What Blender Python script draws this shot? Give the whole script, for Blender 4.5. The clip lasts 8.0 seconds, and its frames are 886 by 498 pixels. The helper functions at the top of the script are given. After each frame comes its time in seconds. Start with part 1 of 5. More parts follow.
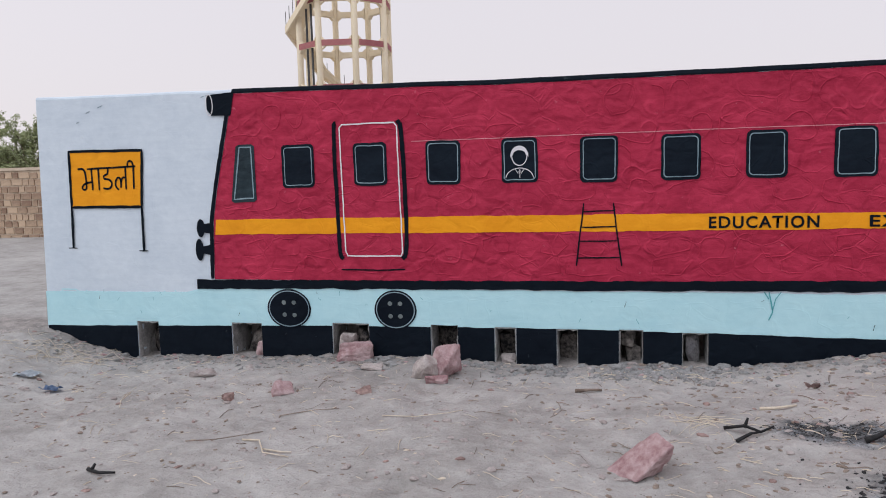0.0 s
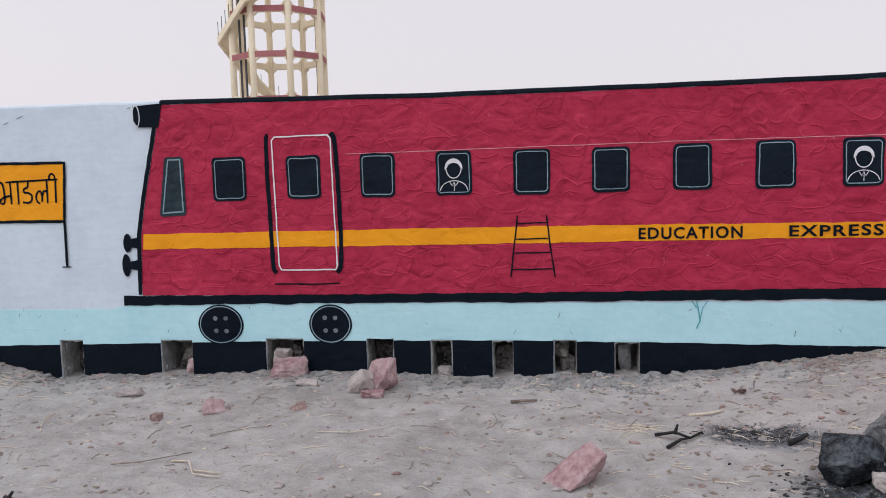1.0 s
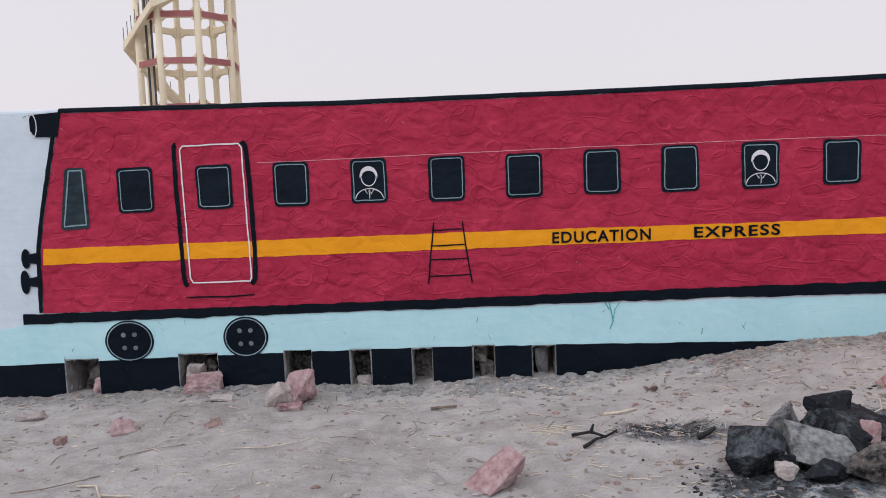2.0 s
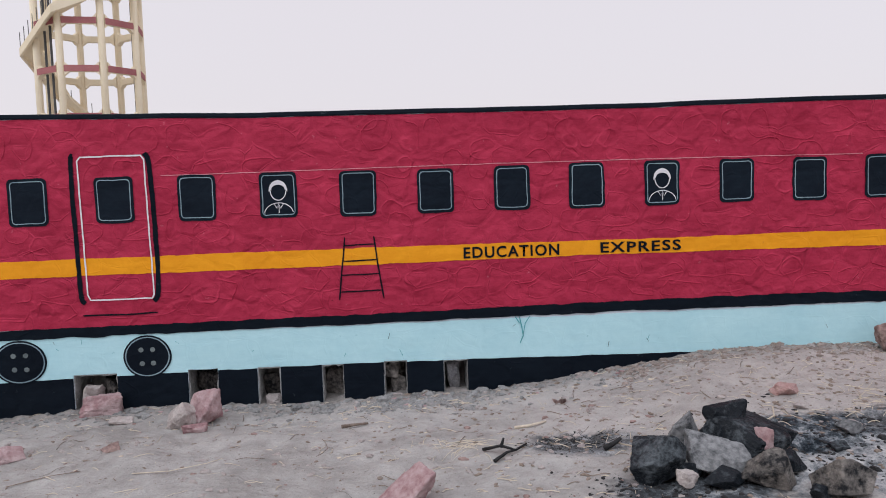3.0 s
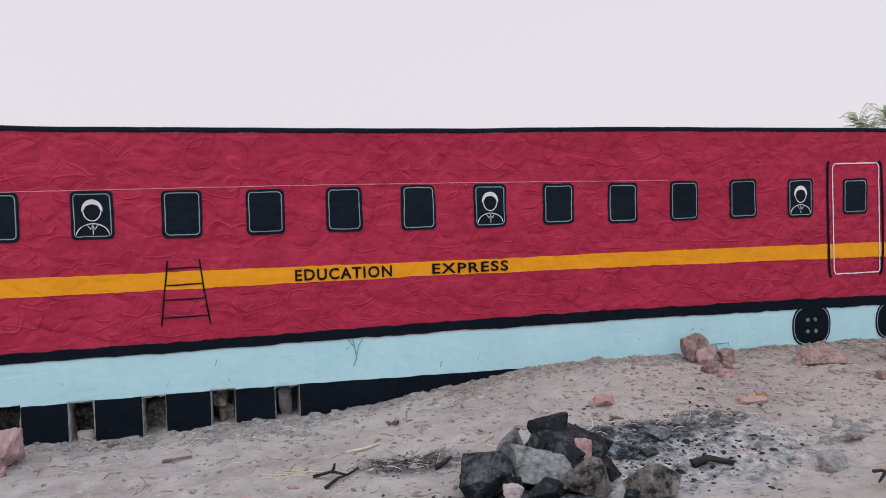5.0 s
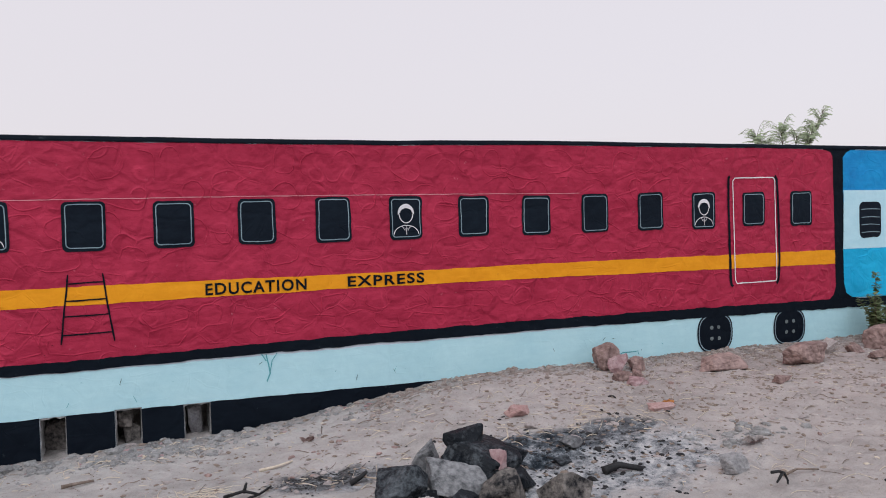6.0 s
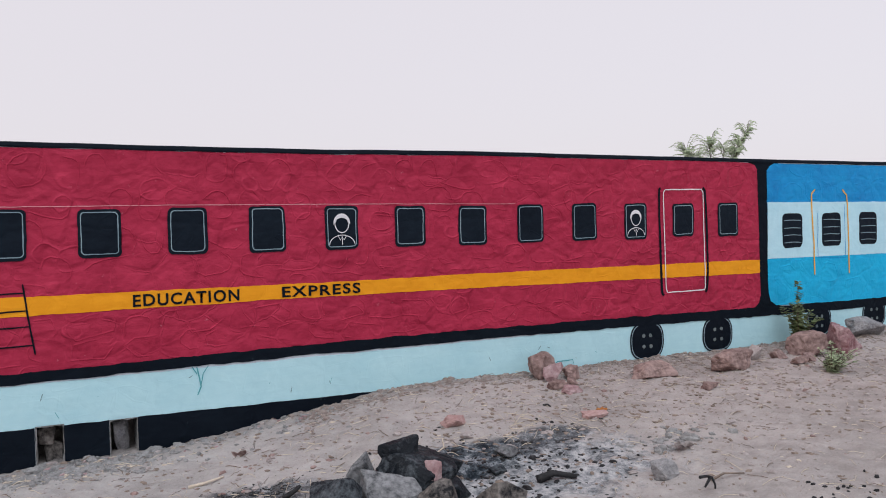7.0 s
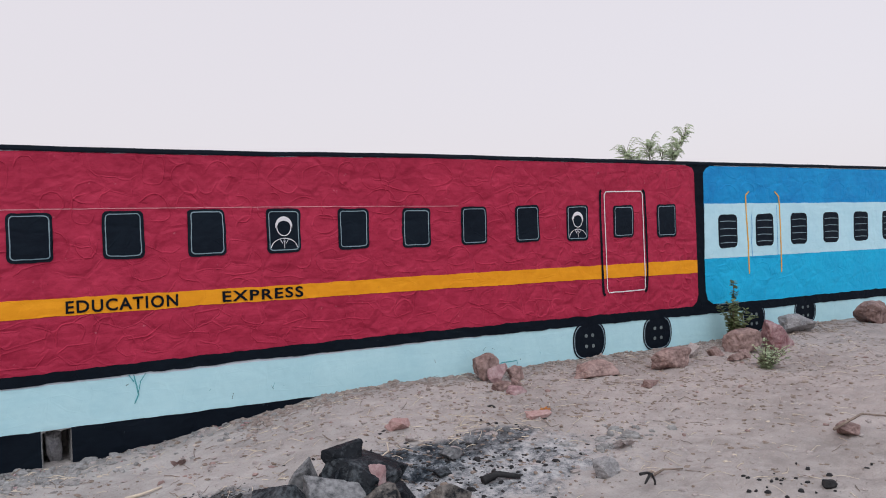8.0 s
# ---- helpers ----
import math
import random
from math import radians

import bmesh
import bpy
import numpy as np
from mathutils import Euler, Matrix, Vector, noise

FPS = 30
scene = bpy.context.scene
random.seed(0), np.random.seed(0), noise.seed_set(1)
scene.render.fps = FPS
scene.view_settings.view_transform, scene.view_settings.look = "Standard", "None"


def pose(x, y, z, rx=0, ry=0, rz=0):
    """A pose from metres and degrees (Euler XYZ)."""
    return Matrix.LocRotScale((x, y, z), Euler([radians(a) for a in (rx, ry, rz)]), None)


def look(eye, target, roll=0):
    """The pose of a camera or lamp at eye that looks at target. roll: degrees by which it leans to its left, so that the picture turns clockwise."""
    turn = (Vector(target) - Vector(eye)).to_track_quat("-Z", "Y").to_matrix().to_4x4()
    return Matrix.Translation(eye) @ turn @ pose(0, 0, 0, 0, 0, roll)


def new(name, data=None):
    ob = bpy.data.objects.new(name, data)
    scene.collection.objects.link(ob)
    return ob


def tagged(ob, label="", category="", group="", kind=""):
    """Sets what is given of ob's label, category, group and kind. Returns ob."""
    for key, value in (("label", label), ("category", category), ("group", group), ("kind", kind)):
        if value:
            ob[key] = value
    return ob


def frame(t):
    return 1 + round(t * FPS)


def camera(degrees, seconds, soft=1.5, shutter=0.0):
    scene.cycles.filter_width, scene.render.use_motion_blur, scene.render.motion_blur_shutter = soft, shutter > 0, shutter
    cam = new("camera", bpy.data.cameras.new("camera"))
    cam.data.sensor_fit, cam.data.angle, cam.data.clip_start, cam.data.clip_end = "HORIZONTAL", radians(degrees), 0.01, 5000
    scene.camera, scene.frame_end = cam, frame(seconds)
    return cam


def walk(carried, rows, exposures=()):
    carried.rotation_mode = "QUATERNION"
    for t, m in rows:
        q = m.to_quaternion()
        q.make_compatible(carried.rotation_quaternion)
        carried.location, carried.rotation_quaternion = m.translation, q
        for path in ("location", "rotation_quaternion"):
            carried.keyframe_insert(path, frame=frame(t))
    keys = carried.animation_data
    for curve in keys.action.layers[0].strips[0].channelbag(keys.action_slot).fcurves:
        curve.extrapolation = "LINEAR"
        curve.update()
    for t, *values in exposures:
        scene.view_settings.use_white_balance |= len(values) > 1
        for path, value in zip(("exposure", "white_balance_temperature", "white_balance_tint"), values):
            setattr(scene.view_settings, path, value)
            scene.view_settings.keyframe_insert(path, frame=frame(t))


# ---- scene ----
cam = camera(60.0, 8.0, soft=1.0)
PATH = [
    (0, (0.426, -5.674, 1.527), (-0.050, -3.743, 1.315), -1.55),
    (0.5, (0.433, -5.670, 1.531), (0.032, -3.720, 1.337), -1.53),
    (1, (0.443, -5.661, 1.530), (0.126, -3.695, 1.345), -1.62),
    (1.5, (0.455, -5.653, 1.534), (0.228, -3.674, 1.353), -1.98),
    (1.7, (0.459, -5.651, 1.533), (0.275, -3.667, 1.354), -2.23),
    (2.8, (0.487, -5.635, 1.530), (0.565, -3.642, 1.380), -1.99),
    (3, (0.491, -5.632, 1.530), (0.603, -3.641, 1.387), -1.93),
    (3.5, (0.507, -5.631, 1.529), (0.731, -3.647, 1.409), -1.74),
    (4, (0.514, -5.628, 1.527), (0.834, -3.657, 1.421), -1.58),
    (4.5, (0.529, -5.628, 1.529), (0.926, -3.670, 1.429), -1.59),
    (5, (0.546, -5.625, 1.525), (1.069, -3.698, 1.427), -1.56),
    (5.2, (0.549, -5.625, 1.527), (1.117, -3.710, 1.431), -1.53),
    (6.3, (0.582, -5.621, 1.531), (1.357, -3.779, 1.464), -1.50),
    (6.5, (0.588, -5.621, 1.531), (1.394, -3.792, 1.467), -1.44),
    (7, (0.597, -5.619, 1.532), (1.467, -3.819, 1.479), -1.38),
    (7.5, (0.606, -5.622, 1.537), (1.537, -3.852, 1.487), -1.35),
    (8, (0.617, -5.621, 1.533), (1.611, -3.886, 1.482), -1.68),
]
walk(cam, [(t, look(eye, target, roll)) for t, eye, target, roll in PATH], exposures=[(0.0, 0.0), (8.0, 0.0)])

# tuning of light and sand
SKY_HAZE, SKY_TINT, SKY_STRENGTH, SUN_POWER = 0.86, (7.75, 7.35, 7.85, 1), 0.112, 1.4
SAND_DARK, SAND_MID, SAND_LIGHT = (0.255, 0.241, 0.228), (0.384, 0.369, 0.356), (0.50, 0.482, 0.466)
SOOT = ((2.98, -1.95, 0.80, 0.44, 0.9, 1), (2.68, -1.58, 0.44, 0.27, 1.0, 0), (3.28, -1.52, 0.34, 0.16, 0.8, 0), (1.47, -1.36, 0.32, 0.20, 0.8, 0), (1.85, -2.15, 0.45, 0.25, 0.92, 0))


# ---- world and light ----
world = bpy.data.worlds.new("dusk_sky")
scene.world = world
world.use_nodes = True
wn, wl = world.node_tree.nodes, world.node_tree.links
wn.clear()
sky = wn.new("ShaderNodeTexSky")
sky.sky_type, sky.sun_disc = "NISHITA", False
sky.sun_elevation, sky.sun_rotation = radians(24), radians(-100)
sky.air_density, sky.dust_density, sky.ozone_density = 1.0, 4.0, 1.0
haze = wn.new("ShaderNodeMix")
haze.data_type = "RGBA"
haze.inputs[0].default_value = SKY_HAZE
haze.inputs[7].default_value = SKY_TINT
back = wn.new("ShaderNodeBackground")
back.inputs[1].default_value = SKY_STRENGTH
wout = wn.new("ShaderNodeOutputWorld")
wl.new(sky.outputs[0], haze.inputs[6])
wl.new(haze.outputs[2], back.inputs[0])
wl.new(back.outputs[0], wout.inputs[0])

sun = new("sun", bpy.data.lights.new("sun", "SUN"))
sun.data.energy, sun.data.angle, sun.data.color = SUN_POWER, radians(60), (0.86, 0.95, 1.05)
sun.matrix_world = look((-2, -6, 11), (0, 0, 0))


# ---- materials ----
def material(name, rough=0.8, spec=0.3):
    m = bpy.data.materials.new(name)
    m.use_nodes = True
    b = m.node_tree.nodes["Principled BSDF"]
    b.inputs["Roughness"].default_value = rough
    b.inputs["Specular IOR Level"].default_value = spec
    return m, m.node_tree.nodes, m.node_tree.links, b


def node(ns, kind, **values):
    n = ns.new(kind)
    for key, value in values.items():
        n.inputs[key.replace("_", " ")].default_value = value
    return n


def coords(ns, ls, scale=(1, 1, 1)):
    tc, mp = ns.new("ShaderNodeTexCoord"), ns.new("ShaderNodeMapping")
    mp.inputs["Scale"].default_value = scale
    ls.new(tc.outputs["Object"], mp.inputs[0])
    return mp.outputs[0]


def noise_tex(ns, ls, vec, scale, detail=4.0, rough=0.55, distort=0.0):
    n = node(ns, "ShaderNodeTexNoise", Scale=scale, Detail=detail, Roughness=rough, Distortion=distort)
    ls.new(vec, n.inputs["Vector"])
    return n.outputs["Fac"]


def ramp(ns, ls, fac, stops):
    r = ns.new("ShaderNodeValToRGB")
    while len(r.color_ramp.elements) < len(stops):
        r.color_ramp.elements.new(0.5)
    for e, (p, c) in zip(r.color_ramp.elements, stops):
        e.position, e.color = p, (*c, 1)
    ls.new(fac, r.inputs[0])
    return r.outputs[0]


def mix(ns, ls, fac, a, b, mode="MIX"):
    m = ns.new("ShaderNodeMix")
    m.data_type, m.blend_type = "RGBA", mode
    for k, v in ((0, fac), (6, a), (7, b)):
        if isinstance(v, (int, float)):
            m.inputs[k].default_value = v
        elif isinstance(v, tuple):
            m.inputs[k].default_value = (*v, 1)
        else:
            ls.new(v, m.inputs[k])
    return m.outputs[2]


def math_node(ns, ls, op, a, b=0.0, c=0.0):
    m = ns.new("ShaderNodeMath")
    m.operation = op
    for k, v in enumerate((a, b, c)):
        if isinstance(v, (int, float)):
            m.inputs[k].default_value = v
        else:
            ls.new(v, m.inputs[k])
    return m.outputs[0]


def relief_group():
    """Raised pointing over rubble stone, trowel marks and grit: one height field shared by all paints of the wall."""
    g = bpy.data.node_groups.new("wall_relief", "ShaderNodeTree")
    g.interface.new_socket("Height", in_out="OUTPUT", socket_type="NodeSocketFloat")
    g.interface.new_socket("Ridge", in_out="OUTPUT", socket_type="NodeSocketFloat")
    ns, ls = g.nodes, g.links
    out = ns.new("NodeGroupOutput")
    vec = coords(ns, ls, (1, 0.25, 1.15))
    warp = node(ns, "ShaderNodeTexNoise", Scale=3.5, Detail=3.0)
    ls.new(vec, warp.inputs["Vector"])
    sub = ns.new("ShaderNodeVectorMath")
    sub.operation = "MULTIPLY_ADD"
    ls.new(warp.outputs["Color"], sub.inputs[0])
    sub.inputs[1].default_value = (0.16, 0.0, 0.16)
    ls.new(vec, sub.inputs[2])
    v = ns.new("ShaderNodeTexVoronoi")
    v.feature = "DISTANCE_TO_EDGE"
    v.inputs["Scale"].default_value = 4.3
    ls.new(sub.outputs[0], v.inputs["Vector"])
    net = node(ns, "ShaderNodeMapRange", From_Min=0.0, From_Max=0.034, To_Min=1.0, To_Max=0.0)
    net.interpolation_type = "SMOOTHSTEP"
    ls.new(v.outputs["Distance"], net.inputs[0])
    pillow = node(ns, "ShaderNodeMapRange", From_Min=0.0, From_Max=0.16)
    pillow.interpolation_type = "SMOOTHSTEP"
    ls.new(v.outputs["Distance"], pillow.inputs[0])
    # rounded loops where the pointing runs round single stones
    v = ns.new("ShaderNodeTexVoronoi")
    v.inputs["Scale"].default_value = 4.9
    ls.new(sub.outputs[0], v.inputs["Vector"])
    off = math_node(ns, ls, "ABSOLUTE", math_node(ns, ls, "SUBTRACT", v.outputs["Distance"], 0.40))
    loop = node(ns, "ShaderNodeMapRange", From_Min=0.0, From_Max=0.065, To_Min=1.0, To_Max=0.0)
    loop.interpolation_type = "SMOOTHSTEP"
    ls.new(off, loop.inputs[0])
    patch = noise_tex(ns, ls, vec, 1.3, 2.0)
    keep = node(ns, "ShaderNodeMapRange", From_Min=0.44, From_Max=0.56)
    ls.new(patch, keep.inputs[0])
    blend = node(ns, "ShaderNodeMix")
    ls.new(keep.outputs[0], blend.inputs[0])
    ls.new(net.outputs[0], blend.inputs[2])
    ls.new(loop.outputs[0], blend.inputs[3])
    broken = node(ns, "ShaderNodeMapRange", From_Min=0.40, From_Max=0.60)
    ls.new(noise_tex(ns, ls, vec, 5.0, 3.0), broken.inputs[0])
    ridge = math_node(ns, ls, "MULTIPLY", blend.outputs[0], broken.outputs[0])
    swell = noise_tex(ns, ls, vec, 5.0, 2.0, 0.5, 0.3)
    trowel = noise_tex(ns, ls, coords(ns, ls, (1, 0.3, 1.15)), 13.0, 4.0, 0.6, 0.8)
    brush = noise_tex(ns, ls, coords(ns, ls, (6, 1, 34)), 1.0, 3.0, 0.6)
    grit = noise_tex(ns, ls, vec, 60.0, 3.0)
    h = math_node(ns, ls, "MULTIPLY_ADD", ridge, 0.20, math_node(ns, ls, "MULTIPLY", swell, 1.3))
    h = math_node(ns, ls, "MULTIPLY_ADD", pillow.outputs[0], 0.22, h)
    h = math_node(ns, ls, "MULTIPLY_ADD", trowel, 0.30, h)
    h = math_node(ns, ls, "MULTIPLY_ADD", brush, 0.05, h)
    h = math_node(ns, ls, "MULTIPLY_ADD", grit, 0.07, h)
    ls.new(h, out.inputs["Height"])
    ls.new(ridge, out.inputs["Ridge"])
    return g


RELIEF = relief_group()


def paint(name, dark, light, rough=0.62, depth=0.022, wear=None, wear_amount=0.0, spec=0.2, pits=0.0, ridge=0.0):
    """Hand-brushed paint on the plastered rubble wall: brush streaks, blotches, chipped spots."""
    m, ns, ls, b = material(name, rough, spec)
    rel = ns.new("ShaderNodeGroup")
    rel.node_tree = RELIEF
    vec = coords(ns, ls)
    streak = noise_tex(ns, ls, coords(ns, ls, (3.0, 1, 26.0)), 1.0, 5.0, 0.65)
    blotch = noise_tex(ns, ls, vec, 2.2, 4.0, 0.6)
    dab = noise_tex(ns, ls, coords(ns, ls, (1, 1, 1.5)), 11.0, 5.0, 0.7, 0.6)
    fac = math_node(ns, ls, "MULTIPLY_ADD", streak, 0.28, math_node(ns, ls, "MULTIPLY", blotch, 0.42))
    fac = math_node(ns, ls, "MULTIPLY_ADD", dab, 0.36, fac)
    fac = math_node(ns, ls, "MULTIPLY_ADD", rel.outputs["Ridge"], ridge, fac)
    col = ramp(ns, ls, fac, ((0.36, dark), (0.72, light)))
    if wear:
        spots = node(ns, "ShaderNodeMapRange", From_Min=0.66, From_Max=0.70, To_Max=wear_amount)
        ls.new(noise_tex(ns, ls, vec, 17.0, 6.0, 0.7), spots.inputs[0])
        col = mix(ns, ls, spots.outputs[0], col, wear)
    if pits:
        deep = node(ns, "ShaderNodeMapRange", From_Min=0.675, From_Max=0.72, To_Max=pits)
        ls.new(noise_tex(ns, ls, coords(ns, ls, (1, 1, 1.8)), 26.0, 5.0, 0.72), deep.inputs[0])
        col = mix(ns, ls, deep.outputs[0], col, tuple(0.35 * v for v in dark))
    ls.new(col, b.inputs["Base Color"])
    rr = node(ns, "ShaderNodeMapRange", To_Min=rough - 0.12, To_Max=rough + 0.12)
    ls.new(blotch, rr.inputs[0])
    ls.new(rr.outputs[0], b.inputs["Roughness"])
    bump = node(ns, "ShaderNodeBump", Strength=1.0, Distance=depth)
    ls.new(rel.outputs["Height"], bump.inputs["Height"])
    ls.new(bump.outputs[0], b.inputs["Normal"])
    return m


M_WHITE = paint("white_limewash", (0.52, 0.60, 0.68), (0.68, 0.755, 0.82), 0.85, 0.0026, (0.42, 0.45, 0.48), 0.5)
M_CYAN = paint("pale_cyan_paint", (0.40, 0.67, 0.74), (0.53, 0.79, 0.84), 0.8, 0.004, (0.22, 0.50, 0.55), 0.6)
M_RED = paint("crimson_paint", (0.28, 0.011, 0.038), (0.515, 0.038, 0.088), 0.64, 0.026, (0.60, 0.20, 0.26), 0.45, 0.16, 0.9, 0.12)
M_BLACK = paint("black_paint", (0.0025, 0.005, 0.010), (0.007, 0.012, 0.019), 0.75, 0.012, (0.07, 0.09, 0.10), 0.4, 0.08)
M_NAVY = paint("blue_black_paint", (0.003, 0.006, 0.012), (0.010, 0.018, 0.028), 0.72, 0.012, None, 0.0, 0.1)
M_ORANGE = paint("orange_paint", (0.74, 0.27, 0.006), (0.90, 0.38, 0.016), 0.7, 0.009, (0.55, 0.15, 0.03), 0.5)
M_BLUE = paint("azure_paint", (0.005, 0.19, 0.50), (0.014, 0.36, 0.72), 0.7, 0.014, (0.1, 0.5, 0.78), 0.3, 0.2, 0.3)
M_BLUE_LOW = paint("cyan_blue_paint", (0.006, 0.35, 0.64), (0.016, 0.50, 0.80), 0.7, 0.014, (0.1, 0.55, 0.8), 0.3, 0.2, 0.3)
M_BAND = paint("light_blue_paint", (0.42, 0.70, 0.80), (0.56, 0.82, 0.90), 0.75, 0.008)
M_CABGLASS = paint("streaked_blue_black_paint", (0.002, 0.006, 0.011), (0.04, 0.07, 0.085), 0.6, 0.012)
M_STUD = paint("faded_stud_paint", (0.07, 0.09, 0.10), (0.24, 0.28, 0.28), 0.75, 0.008)
M_LINE = paint("white_line_paint", (0.62, 0.62, 0.66), (0.82, 0.80, 0.82), 0.75, 0.008)
M_GREYLINE = paint("grey_blue_line_paint", (0.12, 0.19, 0.24), (0.34, 0.45, 0.50), 0.75, 0.008)
M_PINKLINE = paint("chalk_line", (0.50, 0.12, 0.16), (0.72, 0.42, 0.46), 0.75, 0.008)
M_YLINE = paint("yellow_line_paint", (0.70, 0.36, 0.05), (0.85, 0.48, 0.12), 0.75, 0.008)
M_TEAL = paint("teal_scrape", (0.05, 0.28, 0.32), (0.14, 0.46, 0.50), 0.8, 0.008)


def plain(name, dark, light, scale=8.0, rough=0.85, bump=0.004, spec=0.25, fine=60.0, stops=(0.35, 0.68), vary=0.12):
    m, ns, ls, b = material(name, rough, spec)
    vec = coords(ns, ls)
    a, f = noise_tex(ns, ls, vec, scale, 5.0, 0.65), noise_tex(ns, ls, vec, fine, 4.0, 0.65)
    fac = math_node(ns, ls, "MULTIPLY_ADD", f, 0.45, math_node(ns, ls, "MULTIPLY", a, 0.6))
    info = ns.new("ShaderNodeObjectInfo")
    fac = math_node(ns, ls, "MULTIPLY_ADD", info.outputs["Random"], vary, math_node(ns, ls, "SUBTRACT", fac, vary / 2))
    ls.new(ramp(ns, ls, fac, ((stops[0], dark), (stops[1], light))), b.inputs["Base Color"])
    bm_ = node(ns, "ShaderNodeBump", Strength=0.9, Distance=bump)
    ls.new(fac, bm_.inputs["Height"])
    ls.new(bm_.outputs[0], b.inputs["Normal"])
    return m


M_PINK = plain("pink_sandstone", (0.20, 0.085, 0.095), (0.52, 0.405, 0.405), 5.0, bump=0.02, fine=24.0)
M_PALE = plain("pale_stone", (0.28, 0.245, 0.235), (0.54, 0.485, 0.465), 9, bump=0.025)
M_RUST = plain("red_brown_stone", (0.10, 0.06, 0.055), (0.40, 0.285, 0.26), 7, bump=0.018, fine=26.0)
M_GREY = plain("grey_stone", (0.12, 0.12, 0.13), (0.36, 0.35, 0.35), 9, bump=0.025)
M_SOOT = plain("sooty_stone", (0.004, 0.007, 0.011), (0.13, 0.15, 0.165), 8, 0.6, bump=0.024, stops=(0.50, 0.76), fine=40.0, spec=0.25)
M_SOOTGREY = plain("smoked_grey_stone", (0.012, 0.015, 0.019), (0.255, 0.258, 0.265), 6, 0.75, bump=0.018, stops=(0.38, 0.62), fine=34.0)
# soot on fireplace stones; on weep-hole stones its darkness is painted-in shade
M_SOOT_SHADE_BROWN = plain("smoked_and_shaded_brown_stone", (0.006, 0.007, 0.009), (0.26, 0.235, 0.215), 5, 0.75, bump=0.018, stops=(0.42, 0.66), fine=30.0)
M_CHAR = plain("charcoal", (0.006, 0.006, 0.007), (0.035, 0.035, 0.037), 20, 0.7, bump=0.006)
M_TWIG = plain("dry_twig", (0.10, 0.075, 0.06), (0.30, 0.24, 0.20), 20, bump=0.003)
M_STRAW = plain("bleached_straw", (0.42, 0.35, 0.27), (0.66, 0.58, 0.48), 20, bump=0.002)
M_EARTH = plain("brown_earth_crumb", (0.13, 0.105, 0.095), (0.36, 0.30, 0.27), 14, bump=0.006)
M_CEMENT = plain("rough_cement", (0.14, 0.14, 0.14), (0.40, 0.395, 0.39), 10, bump=0.01)
M_PLASTIC = plain("dull_plastic_scrap", (0.36, 0.42, 0.48), (0.58, 0.62, 0.66), 20, 0.5)
M_BLUEPLASTIC = plain("blue_plastic_scrap", (0.10, 0.16, 0.30), (0.20, 0.28, 0.42), 20, 0.5)
M_ORANGESCRAP = plain("orange_wrapper", (0.55, 0.20, 0.06), (0.75, 0.38, 0.12), 20, 0.5)
M_REDSCRAP = plain("faded_red_scrap", (0.29, 0.16, 0.15), (0.48, 0.34, 0.32), 20, 0.7)
M_LEAF = plain("grey_green_leaf", (0.19, 0.25, 0.14), (0.44, 0.50, 0.33), 5, 0.7, 0.0)
M_LEAF_DARK = plain("dark_green_leaf", (0.09, 0.125, 0.055), (0.25, 0.29, 0.14), 5, 0.7, 0.0)
M_LEAF_FAR = plain("hazy_olive_leaf", (0.19, 0.23, 0.11), (0.44, 0.47, 0.26), 2, 0.7, 0.0)
M_BARK = plain("bark", (0.08, 0.06, 0.045), (0.20, 0.16, 0.13), 12, bump=0.01)
M_TOWER = plain("cream_painted_concrete", (0.74, 0.63, 0.45), (0.86, 0.76, 0.59), 1.2, bump=0.004)
M_TOWERRED = plain("dull_red_painted_concrete", (0.30, 0.10, 0.11), (0.42, 0.17, 0.17), 1.2, bump=0.004)
M_PIPE = plain("dark_iron_pipe", (0.03, 0.032, 0.035), (0.09, 0.09, 0.09), 3, 0.6)
M_BLOCK = plain("sandstone_block", (0.24, 0.155, 0.11), (0.56, 0.42, 0.30), 3, bump=0.012, vary=0.35)
M_MORTAR = plain("pale_mortar", (0.46, 0.37, 0.28), (0.62, 0.52, 0.41), 5, bump=0.008)


